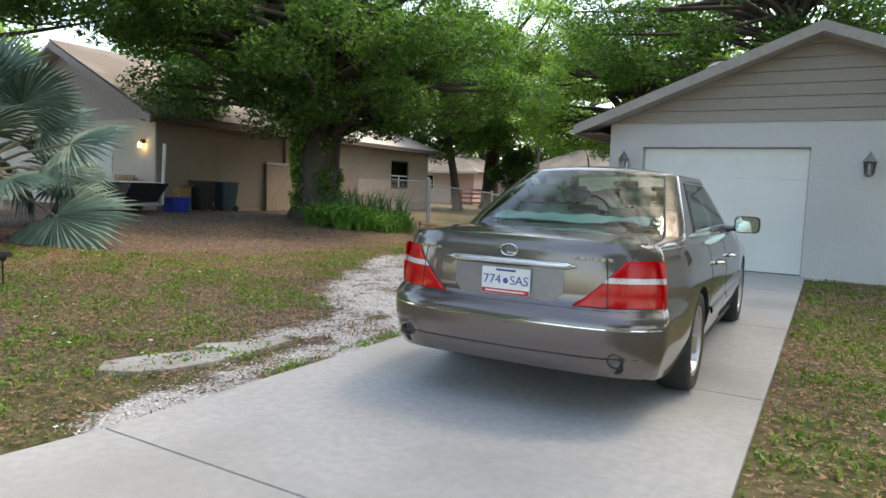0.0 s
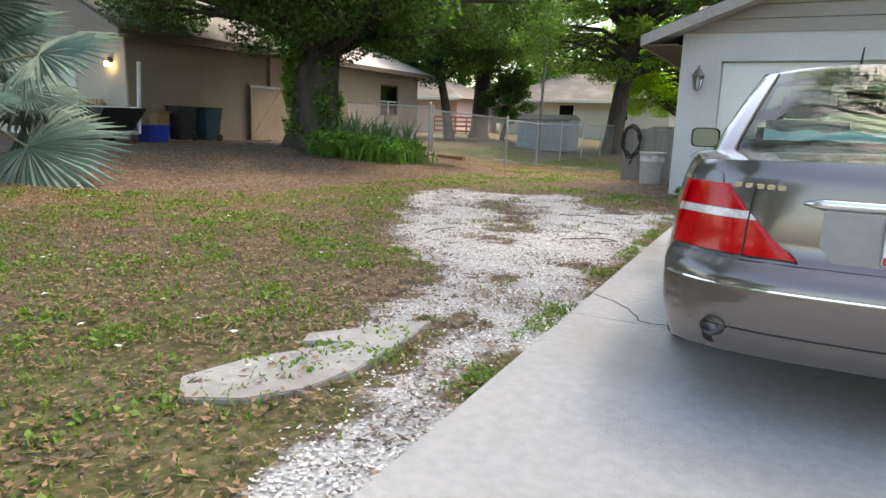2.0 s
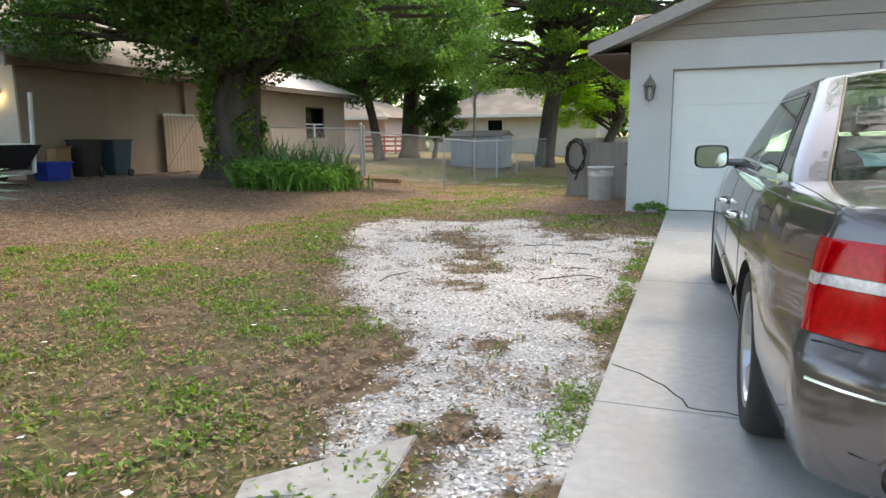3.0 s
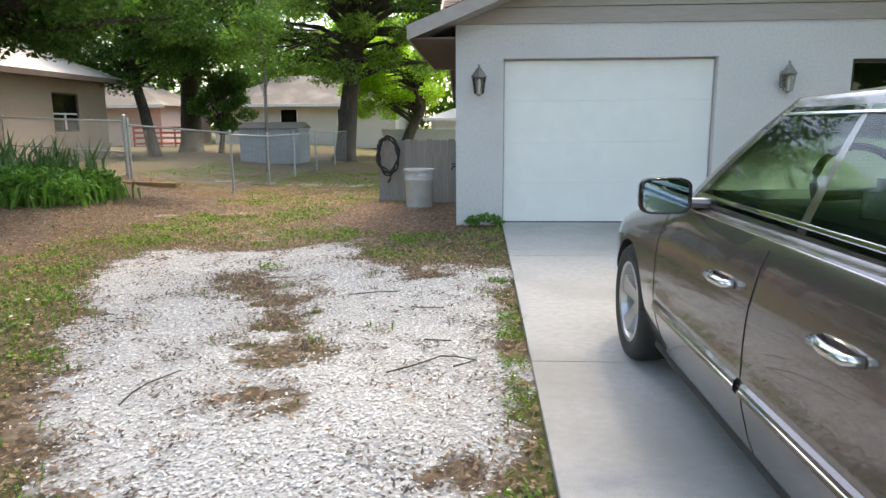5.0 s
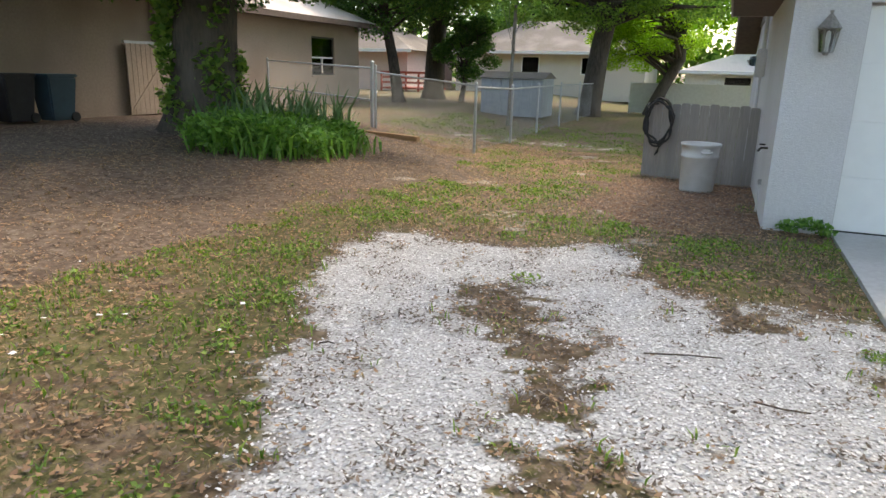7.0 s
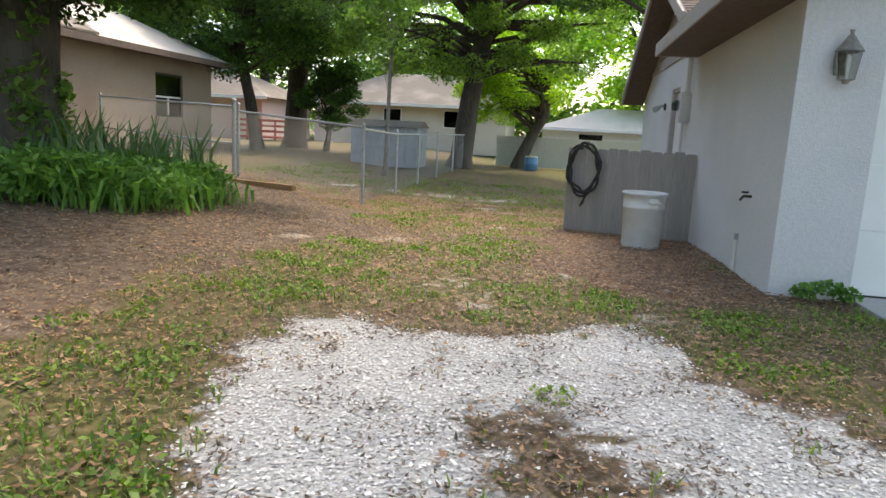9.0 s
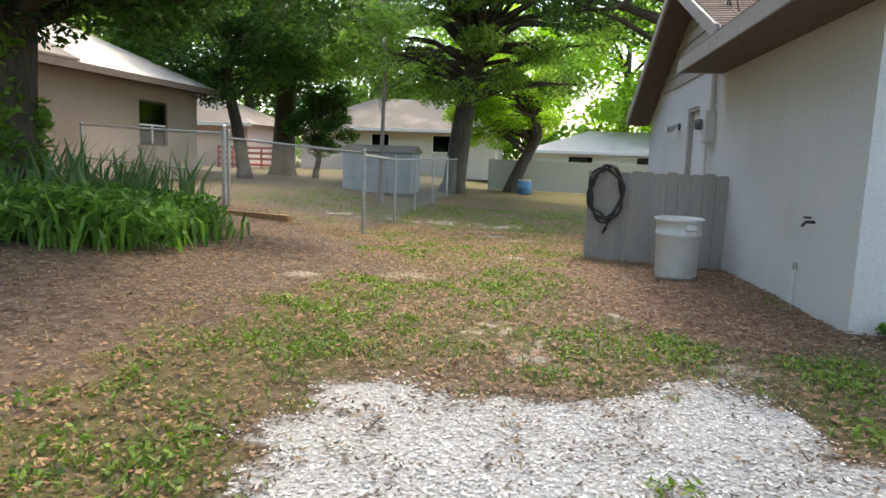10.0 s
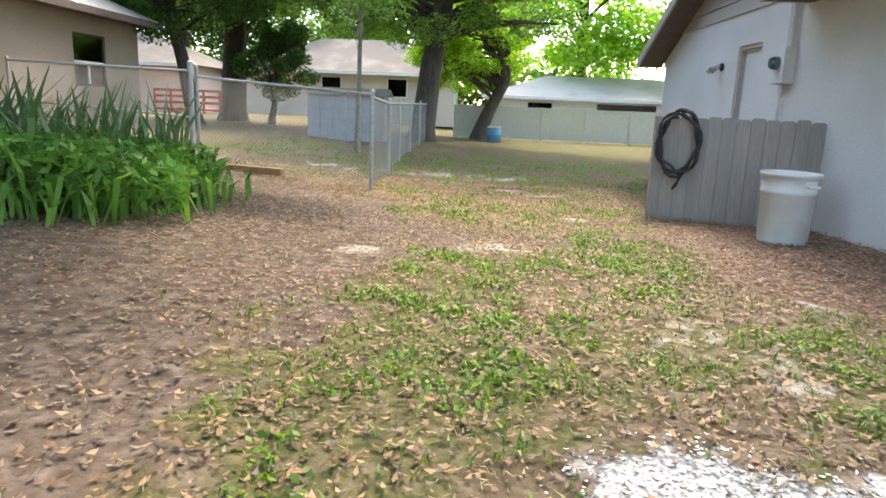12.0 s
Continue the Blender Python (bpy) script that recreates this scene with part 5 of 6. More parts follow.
# cabin contents
part("parcel_shelf", Shape().prism([(-0.45, 0.95, 0.99), (0.45, 0.95, 0.99), (0.66, 1.5, 0.99), (-0.66, 1.5, 0.99)], (0, 0, 0.02), (0, 0, 0.05)), LEATHER, car)
part("cabin_floor", Shape().box(-0.72, 1.5, 0.99, 0.72, 3.35, 1.035), DARK, car)
part("dashboard", Shape().prism([(-0.68, 2.95, 1.03), (-0.68, 3.02, 1.07), (-0.68, 3.3, 1.03), (-0.68, 3.3, 1.0)], (0, 0, 0), (1.36, 0, 0)), LEATHER, car, bevel=0.02)
for x in (-0.36, 0.36):
    for y in (1.55, 2.35):
        st_ = part("seat", Shape().box(x - 0.24, y, 1.0, x + 0.24, y + 0.12, 1.16), LEATHER, car, bevel=0.04, smooth=True)
        part("headrest", Shape().box(x - 0.13, y, 1.18, x + 0.13, y + 0.09, 1.32), LEATHER, st_, bevel=0.035, smooth=True)
wheel_ring = [Vector((-0.36 + 0.17 * math.cos(t), 2.86 + 0.06 * math.sin(t), 1.08 + 0.16 * math.sin(t))) for t in np.linspace(0, 2 * math.pi, 24)]
part("steering_wheel", Shape().tube(wheel_ring, 0.015, 8).tube([wheel_ring[0], wheel_ring[12]], 0.02, 8), DARK, car)
part("inner_mirror", Shape().box(-0.11, 2.68, 1.32, 0.11, 2.71, 1.38), DARK, car, bevel=0.01)
shade = []
for i in range(30):
    for j in range(8):
        x, y = -0.56 + 1.12 * i / 29, 1.08 + 0.34 * j / 7
        shade.append((x, y, 1.06 + 0.035 * noise.noise((x * 7, y * 9, 0)) + 0.045 * noise.noise((x * 2.2, y * 4, 3)) + 0.04 * math.sin(j / 7 * math.pi)))
fc = [(i * 8 + j, (i + 1) * 8 + j, (i + 1) * 8 + j + 1, i * 8 + j + 1) for i in range(29) for j in range(7)]
part("sunshade", Shape().add(shade, fc).add([(x, y, 1.035) for x, y, z in shade], [f[::-1] for f in fc]), FOIL, car, "crumpled silver sunshade on the parcel shelf")
part("antenna", Shape().tube([(-0.12, 1.95, 1.45), (-0.12, 1.88, 1.56)], [0.008, 0.004], 6), BLACK_RUBBER, car)

# ---- silver fan palm ----
palm = thing("fan_palm", (-8.72, -6.8, 0.22), "silvery blue fan palm with a short trunk and yellowed lower leaf", "palm")
ts = Shape().tube([(0, 0, -0.2), (0, 0, 0.1), (0.03, 0, 0.6), (0.05, 0.02, 1.15)], [0.2, 0.24, 0.2, 0.12], 12)
for k in range(26):
    a, z = k * 2.4, 0.05 + 0.037 * k
    ts.tube([(0.17 * math.cos(a), 0.17 * math.sin(a), z), (0.27 * math.cos(a), 0.27 * math.sin(a), z + 0.12)], [0.05, 0.02], 5)
part("trunk", ts, BARK, palm)


def fan(radius, segs, seed, cup=0.22):
    """A fan leaf in the x-z plane, its stalk end at the origin: narrow folded fingers with free drooping tips."""
    r = random.Random(seed)
    s = Shape()
    for k in range(segs):
        t = -1 + 2 * (k + 0.5) / segs
        a = t * radians(125)
        L = radius * (1 - 0.18 * abs(t) ** 3) * r.uniform(0.93, 1.05)
        wd = radians(125) / segs * 1.04
        p = lambda rr, da, y: (rr * math.sin(a + da), y, rr * math.cos(a + da))
        dip = lambda rr: -cup * (rr / radius) ** 2 * radius * (0.5 + 0.9 * abs(t)) + r.uniform(-0.03, 0.03)
        y1, y2, y3 = dip(L * 0.35), dip(L * 0.68), dip(L) - 0.06
        s.add([(0, 0, 0), p(L * 0.35, -wd, y1), p(L * 0.35, 0, y1 + 0.03), p(L * 0.35, wd, y1), p(L * 0.68, -wd * 0.9, y2), p(L * 0.68, 0, y2 + 0.035), p(L * 0.68, wd * 0.9, y2), p(L, 0, y3)],
              [(0, 1, 2), (0, 2, 3), (1, 4, 5, 2), (2, 5, 6, 3), (4, 7, 5), (5, 7, 6)])
    return s.mesh("leaf")


fans = [fan(1.25, 38, i) for i in range(4)]
dry_fan = fan(0.6, 26, 9, 0.5)
stems = random.Random(4)
for k in range(30):
    az = k * 137.5 + stems.uniform(-15, 15)
    el = 86 - 105 * (k / 29) ** 0.95 + stems.uniform(-6, 6)
    L = stems.uniform(1.2, 1.9)
    d = Vector((math.cos(radians(az)) * math.cos(radians(el)), math.sin(radians(az)) * math.cos(radians(el)), math.sin(radians(el))))
    foot = Vector((0.05, 0.02, 1.0))
    tip = foot + d * L + Vector((0, 0, -0.12 * L))
    if tip.z < 0.35:
        tip.z = 0.35
    st_ = part("stalk", Shape().tube([foot, foot.lerp(tip, 0.5) + Vector((0, 0, 0.08)), tip], [0.035, 0.024, 0.018], 6), PALM_STEM, palm)
    ax = (tip - foot).normalized()
    sidev = ax.cross(Vector((0, 0, 1))).normalized()
    if sidev.length < 0.1:
        sidev = Vector((1, 0, 0))
    twist = Matrix.Rotation(radians(stems.uniform(-55, 55)), 3, ax)
    sidev = twist @ sidev
    upv = sidev.cross(ax)
    m = Matrix((sidev, upv, ax)).transposed().to_4x4()
    k_ = stems.uniform(0.75, 1.0)
    part("leaf", fans[k % 4], PALM_LEAF, palm, at=Matrix.Translation(tip) @ m @ Matrix.Diagonal((k_, k_, k_, 1)))
for az in (-60, -100, -20):
    part("dry_leaf", dry_fan, PALM_DRY, palm, "yellowed drooping leaf", at=pose(0.35 * math.cos(radians(az)), 0.35 * math.sin(radians(az)), 0.75, 0, 150, az))

# ---- bed of ferns and sword plants ----
bed = thing("fern_bed", (-6.9, 2.4, 0.1), "dense bed of green ferns and sword-leaved plants under the oak", "plants")


def blades(count, box_, height, width, seed, bend=0.6, keep=None):
    """Bent tapering blades, three faces each, as an array of quads."""
    r = np.random.default_rng(seed)
    x, y = r.uniform(box_[0], box_[1], count), r.uniform(box_[2], box_[3], count)
    if keep is not None:
        ok = keep(x, y, r)
        x, y = x[ok], y[ok]
    n = len(x)
    z = ground_z(x, y) - 0.04
    h = height * r.uniform(0.5, 1.25, n)
    az = r.uniform(0, 2 * np.pi, n)
    out = np.stack([np.cos(az), np.sin(az), np.zeros(n)], 1)
    sd = np.stack([-np.sin(az), np.cos(az), np.zeros(n)], 1) * (width * r.uniform(0.6, 1.2, n))[:, None]
    p0 = np.stack([x, y, z], 1)
    up = np.array([0, 0, 1.0])
    b = bend * r.uniform(0.3, 1.3, n)
    p1 = p0 + up * (h * 0.55)[:, None] + out * (h * b * 0.22)[:, None]
    p2 = p0 + up * (h * (0.98 - 0.25 * b))[:, None] + out * (h * b * 0.85)[:, None]
    q1 = np.stack([p0 - sd * 0.6, p0 + sd * 0.6, p1 + sd, p1 - sd], 1)
    q2 = np.stack([p1 - sd, p1 + sd, p2 + sd * 0.12, p2 - sd * 0.12], 1)
    return np.concatenate([q1, q2])


def ell(cx, cy, rx, ry):
    return lambda x, y, r: ((x - cx) / rx) ** 2 + ((y - cy) / ry) ** 2 + 0.25 * r.normal(size=len(x)) < 1


def local(arr, ob):
    return arr - np.array(ob.matrix_basis.translation)


part("fern_leaves", quads_mesh("fern_leaves", local(blades(2400, (-9.0, -5.6, 0.2, 4.2), 0.55, 0.024, 2, 1.0, ell(-7.35, 2.1, 1.25, 1.6)), bed)), LEAF_FERN, bed)
fe = leaves([(x, y, float(ground_z(x, y)) + 0.28) for x, y in zip(rng.normal(-7.35, 0.58, 90), rng.normal(2.05, 0.7, 90))], (0.3, 0.3, 0.26), 15000, 0.12, 0.9, 5, 0.4)
part("fern_fronds", quads_mesh("fern_fronds", local(fe, bed)), LEAF_FERN, bed)
part("sword_leaves", quads_mesh("sword_leaves", local(blades(620, (-9.4, -6.2, 1.2, 5.0), 1.0, 0.032, 3, 0.5, ell(-7.9, 2.9, 1.15, 1.4)), bed)), LEAF_SWORD, bed)
for o in bed.children:
    tagged(o, kind="stuff")
ivy = thing("ivy", (-9.4, 2.6, 0.25), "ivy and young shoots climbing the oak trunk", "ivy")
ic = [(0.62 * math.cos(a), 0.62 * math.sin(a) - 0.0, z) for a, z in zip(rng.uniform(-2.6, 0.9, 46), rng.uniform(0.1, 3.2, 46))]
tagged(part("ivy_leaves", quads_mesh("ivy_leaves", leaves(ic, (0.22, 0.22, 0.3), 2200, 0.13, 1.2, 6, 0.75)), LEAF_MID, ivy), kind="stuff")
weed = thing("weed_clump", (0.33, -0.15, 0), "small green weed clump at the wall corner", "plant")
tagged(part("weed_leaves", quads_mesh("weed_leaves", leaves([(-0.1, 0, 0.06), (0.08, 0.02, 0.1), (0.2, -0.02, 0.06)], (0.12, 0.07, 0.07), 420, 0.05, 1.0, 8, 0.6)), LEAF_FERN, weed), kind="stuff")

# ---- things by the neighbouring house ----


def wheelie(name, x, y, mat, label, h=1.0):
    ob = thing(name, (x, y, float(ground_z(x, y)) - 0.03), label, "bin")
    part("body", Shape().add([(-0.2, -0.24, 0.04), (0.2, -0.24, 0.04), (0.2, 0.24, 0.04), (-0.2, 0.24, 0.04), (-0.27, -0.31, h - 0.06), (0.27, -0.31, h - 0.06), (0.27, 0.31, h - 0.06), (-0.27, 0.31, h - 0.06)],
                             [(3, 2, 1, 0), (4, 5, 6, 7), (0, 1, 5, 4), (1, 2, 6, 5), (2, 3, 7, 6), (3, 0, 4, 7)]), mat, ob, bevel=0.025)
    part("lid", Shape().box(-0.29, -0.33, h - 0.06, 0.29, 0.34, h), mat, ob, bevel=0.025)
    for s in (-1, 1):
        part("wheel", Shape().lathe([(0, -0.03), (0.09, -0.03), (0.1, 0), (0.09, 0.03), (0, 0.03)], 14), BLACK_RUBBER, ob, at=pose(s * 0.2, 0.25, 0.1, 0, 90, 0))
    return ob


wheelie("wheelie_bin", -12.75, 1.3, BLACK_BIN, "black wheeled refuse bin against the tan wall", 0.92)
wheelie("wheelie_bin", -12.6, 2.05, TEAL_BIN, "dark teal wheeled refuse bin against the tan wall", 0.92)
bb = thing("recycling_box", (-12.6, 0.25, 0.28), "bright blue plastic recycling box on the ground", "box")
part("tub", Shape().add([(-0.2, -0.28, 0), (0.2, -0.28, 0), (0.2, 0.28, 0), (-0.2, 0.28, 0), (-0.25, -0.33, 0.42), (0.25, -0.33, 0.42), (0.25, 0.33, 0.42), (-0.25, 0.33, 0.42), (-0.23, -0.31, 0.42), (0.23, -0.31, 0.42), (0.23, 0.31, 0.42), (-0.23, 0.31, 0.42), (-0.18, -0.26, 0.04), (0.18, -0.26, 0.04), (0.18, 0.26, 0.04), (-0.18, 0.26, 0.04)],
                       [(3, 2, 1, 0), (0, 1, 5, 4), (1, 2, 6, 5), (2, 3, 7, 6), (3, 0, 4, 7), (4, 5, 9, 8), (5, 6, 10, 9), (6, 7, 11, 10), (7, 4, 8, 11), (8, 9, 13, 12), (9, 10, 14, 13), (10, 11, 15, 14), (11, 8, 12, 15), (12, 13, 14, 15)]), BLUE_PLASTIC, bb)
part("rim", Shape().tube([(-0.26, -0.34, 0.41), (0.26, -0.34, 0.41), (0.26, 0.34, 0.41), (-0.26, 0.34, 0.41), (-0.26, -0.34, 0.41)], 0.02, 6), BLUE_PLASTIC, bb)
cbx = thing("cardboard_box", (-12.95, 0.75, 0.27), "brown cardboard box between the bins", "box")
part("carton", Shape().box(-0.15, -0.2, 0, 0.15, 0.2, 0.72), CARDBOARD, cbx, bevel=0.006)
part("flap", Shape().prism([(0.15, -0.2, 0.72), (0.15, 0.2, 0.72), (0.26, 0.2, 0.78), (0.26, -0.2, 0.78)], (0, 0, 0), (0, 0, 0.006)), CARDBOARD, cbx)
tr = thing("boat_trailer", (-13.2, -1.4, 0.3), "black flat-bottomed boat on a low trailer", "boat")
part("hull", Shape().add([(-1.7, -0.55, 0.3), (1.3, -0.5, 0.3), (1.3, 0.5, 0.3), (-1.7, 0.55, 0.3), (-1.9, -0.7, 0.75), (1.75, -0.55, 0.8), (1.75, 0.55, 0.8), (-1.9, 0.7, 0.75), (-1.85, -0.66, 0.75), (1.68, -0.5, 0.8), (1.68, 0.5, 0.8), (-1.85, 0.66, 0.75), (-1.7, -0.5, 0.42), (1.3, -0.45, 0.42), (1.3, 0.45, 0.42), (-1.7, 0.5, 0.42)],
                         [(3, 2, 1, 0), (0, 1, 5, 4), (1, 2, 6, 5), (2, 3, 7, 6), (3, 0, 4, 7), (4, 5, 9, 8), (5, 6, 10, 9), (6, 7, 11, 10), (7, 4, 8, 11), (8, 9, 13, 12), (9, 10, 14, 13), (10, 11, 15, 14), (11, 8, 12, 15), (12, 13, 14, 15)]), BLACK_BIN, tr)
part("frame", Shape().box(-1.6, -0.5, 0.2, 1.5, -0.44, 0.28).box(-1.6, 0.44, 0.2, 1.5, 0.5, 0.28).box(1.45, -0.5, 0.2, 1.51, 0.5, 0.28), GALV, tr)
for s in (-1, 1):
    part("wheel", Shape().lathe([(0, -0.07), (0.2, -0.08), (0.24, -0.05), (0.24, 0.05), (0.2, 0.08), (0, 0.07)], 20), BLACK_RUBBER, tr, at=pose(0.2, s * 0.68, 0.22, 90, 0, 0))
part("guide_post", Shape().tube([(1.35, 0.62, 0.22), (1.36, 0.64, 0.6), (1.42, 0.66, 1.85)], 0.045, 10), WHITE_PAINT, tr, "white guide post")
part("guide_post", Shape().tube([(-0.9, 0.68, 0.25), (-0.9, 0.7, 1.7)], 0.035, 10), WHITE_PAINT, tr, "white guide post")
part("cover", Shape().box(0.9, -0.48, 0.78, 1.6, 0.45, 0.83), WHITE_PAINT, tr, "pale hatch cover", bevel=0.02)
pal = thing("wood_pallet", (-15.0, -0.05, 0.25), "upright timber pallet leaning on the cream wall", "pallet")
for i in range(6):
    part("slat", Shape().box(i * 0.17, 0, 0, i * 0.17 + 0.11, 0.02, 1.05), WOOD, pal)
for z in (0.1, 0.9):
    part("rail", Shape().box(0, 0.02, z, 0.96, 0.09, z + 0.06), WOOD, pal)
post_box = thing("mailbox_post", (-1.46, -11.01, -0.03), "timber mailbox post with pyramid cap and black mailbox", "mailbox")
part("post", Shape().box(-0.07, -0.07, -0.2, 0.07, 0.07, 1.22), WOOD, post_box, bevel=0.008)
part("cap", Shape().add([(-0.09, -0.09, 1.22), (0.09, -0.09, 1.22), (0.09, 0.09, 1.22), (-0.09, 0.09, 1.22), (0, 0, 1.38)], [(3, 2, 1, 0), (0, 1, 4), (1, 2, 4), (2, 3, 4), (3, 0, 4)]), WOOD, post_box, "pale timber cap")
part("arm", Shape().box(-0.5, -0.05, 0.86, 0.17, 0.05, 0.95), WOOD, post_box, bevel=0.006)
part("box", Shape().tube([(-0.08, 0, 1.06), (-0.6, 0, 1.06)], 0.11, 14).box(-0.6, -0.11, 0.95, -0.08, 0.11, 1.06), BLACK_BIN, post_box, "black metal mailbox")


def path_light(x, y):
    ob = thing("path_light", (x, y, float(ground_z(x, y)) - 0.03), "small dark solar path light on a thin stake", "lamp", "path lights by the palm")
    part("stake", Shape().tube([(0, 0, -0.1), (0, 0, 0.3)], 0.012, 6), IRON, ob)
    part("cap", Shape().lathe([(0.0, 0.40), (0.03, 0.39), (0.09, 0.385), (0.095, 0.33), (0.04, 0.325), (0.035, 0.28), (0, 0.28)], 12), IRON, ob)


for x, y in ((-3.97, -8.98), (-4.27, -8.53), (-5.75, -8.5), (-5.95, -7.9)):
    path_light(x, y)
tim = tagged_at(new("edging_timber", Shape().box(-0.9, -0.06, 0, 0.9, 0.06, 0.1).mesh("edging_timber", 0.01)), (-7.3, 6.0, float(ground_z(-7.3, 6.0)) - 0.04, 0, 0, -20), "weathered timber edging lying on the earth", "timber")
tim.data.materials.append(WOOD)

# ---- back yard and beyond ----
shed = thing("garden_shed", (-8.6, 15.6, -0.1), "low blue-grey plastic garden shed in the fenced yard", "shed")
for i in range(6):
    part("wall_panel", Shape().box(i * 0.37, 0, 0, i * 0.37 + 0.36, 0.05, 1.3), SHED, shed, bevel=0.01)
for x in (0, 2.17):
    for i in range(4):
        part("wall_panel", Shape().box(x, 0.05 + i * 0.37, 0, x + 0.05, 0.05 + i * 0.37 + 0.36, 1.3), SHED, shed, bevel=0.01)
part("back_wall", Shape().box(0, 1.53, 0, 2.22, 1.58, 1.3), SHED, shed)
part("roof", Shape().prism([(-0.08, -0.08, 1.3), (-0.08, 0.78, 1.52), (-0.08, 1.66, 1.3)], (0, 0, 0), (2.38, 0, 0)), GREY_ROOF, shed)
vf = thing("vinyl_fence", (-4.6, 25.0, -0.3), "pale vinyl privacy fence along the back of the yard", "fence")
for i in range(10):
    part("panel", Shape().box(i * 1.85, 0, 0.02, i * 1.85 + 1.75, 0.04, 1.32), VINYL, vf)
    part("post", Shape().box(i * 1.85 - 0.1, -0.03, -0.1, i * 1.85, 0.07, 1.38), VINYL, vf, bevel=0.01)
    part("rail", Shape().box(i * 1.85, -0.02, 1.28, i * 1.85 + 1.75, 0.06, 1.36), VINYL, vf)
dr = thing("barrel", (-3.0, 23.2, -0.33), "pale blue plastic barrel standing in the yard", "barrel")
part("drum", Shape().lathe([(0, 0), (0.26, 0), (0.28, 0.05), (0.29, 0.25), (0.3, 0.27), (0.29, 0.29), (0.28, 0.5), (0.26, 0.55), (0, 0.55)], 20), BLUE_DRUM, dr, smooth=True)
part("lid", Shape().lathe([(0.27, 0.55), (0.275, 0.6), (0, 0.61)], 20), WHITE_PAINT, dr)


def far_house(x, y, w, d, eave, rise, wall_mat, roof_mat, label, windows, door=None):
    ob = thing("house", (x, y, float(ground_z(x, y)) - 0.05), label, "house")
    part("wall", Shape().box(0, 0, -0.3, w, d, eave), wall_mat, ob)
    o = 0.5
    R = Shape()
    ridge_a, ridge_b = (d / 2, d / 2, eave + rise), (w - d / 2, d / 2, eave + rise)
    R.add([(-o, -o, eave - 0.1), (w + o, -o, eave - 0.1), (w + o, d + o, eave - 0.1), (-o, d + o, eave - 0.1), ridge_a, ridge_b],
          [(0, 1, 5, 4), (1, 2, 5), (2, 3, 4, 5), (3, 0, 4), (3, 2, 1, 0)])
    part("roof", R, roof_mat, ob)
    part("fascia", Shape().box(-o, -o - 0.03, eave - 0.22, w + o, -o, eave - 0.05), WHITE_PAINT, ob)
    for wx, ww, z0, z1 in windows:
        wd = part("window", Shape().box(wx, -0.02, z0, wx + ww, 0.0, z1), DARK, ob)
        part("frame", Shape().box(wx - 0.06, -0.05, z0 - 0.06, wx + ww + 0.06, -0.02, z0).box(wx - 0.06, -0.05, z1, wx + ww + 0.06, -0.02, z1 + 0.06).box(wx - 0.06, -0.05, z0, wx, -0.02, z1).box(wx + ww, -0.05, z0, wx + ww + 0.06, -0.02, z1), WHITE_PAINT, wd)
        part("pane", Shape().box(wx, -0.03, z0, wx + ww, -0.026, z1), PANE, wd)
    return ob


far_house(-16.5, 33, 11.5, 7, 2.5, 1.9, CREAM, GREY_ROOF, "cream bungalow with grey-brown hip roof behind the yard", ((4.3, 1.0, 1.2, 2.1), (7.9, 1.0, 1.2, 2.1)))
far_house(-30, 29, 12.0, 7, 2.4, 1.7, material("pale pink stucco", (0.58, 0.45, 0.40), (0.52, 0.40, 0.36), 10, 0.9), GREY_ROOF, "pale pink bungalow with a grey-brown roof", ((7.5, 1.2, 1.0, 2.0),))
far_house(-3.0, 36, 14.0, 7, 2.1, 1.3, WHITE_PAINT, METAL_ROOF, "white bungalow with a pale roof beyond the vinyl fence", ((2.2, 1.4, 1.2, 1.7), (6.2, 3.4, 1.2, 1.75)))
dk = thing("deck", (-18.8, 27.2, 0.1), "small red painted deck with railings", "deck")
part("floor_boards", Shape().box(0, 0, 0.2, 3.2, 2, 0.3), RED_WOOD, dk)
for i in range(5):
    part("post", Shape().box(i * 0.77, 0, 0, i * 0.77 + 0.09, 0.09, 1.15), RED_WOOD, dk)
for z in (0.5, 0.78, 1.05):
    part("rail", Shape().box(0, 0.01, z, 3.17, 0.06, z + 0.12), RED_WOOD, dk)
hedge = [(x + float(rng.normal(0, 0.8)), y + float(rng.normal(0, 0.8)), float(rng.uniform(0.4, 3.6))) for x, y in [(-60 + i * 1.3, 47 + 4 * math.sin(i * 0.4)) for i in range(80)] + [(-48 + 2 * math.sin(i), -25 + i * 1.5) for i in range(48)] for _ in range(3)]
hd = tagged(new("far_woods", quads_mesh("far_woods", leaves(hedge, (2.0, 2.0, 1.7), 26000, 0.75, 1.0, 21))), "distant belt of trees and shrubs behind the houses", "woods", kind="stuff")
hd.data.materials.append(LEAF_MID)

# ---- loose ground cover ----


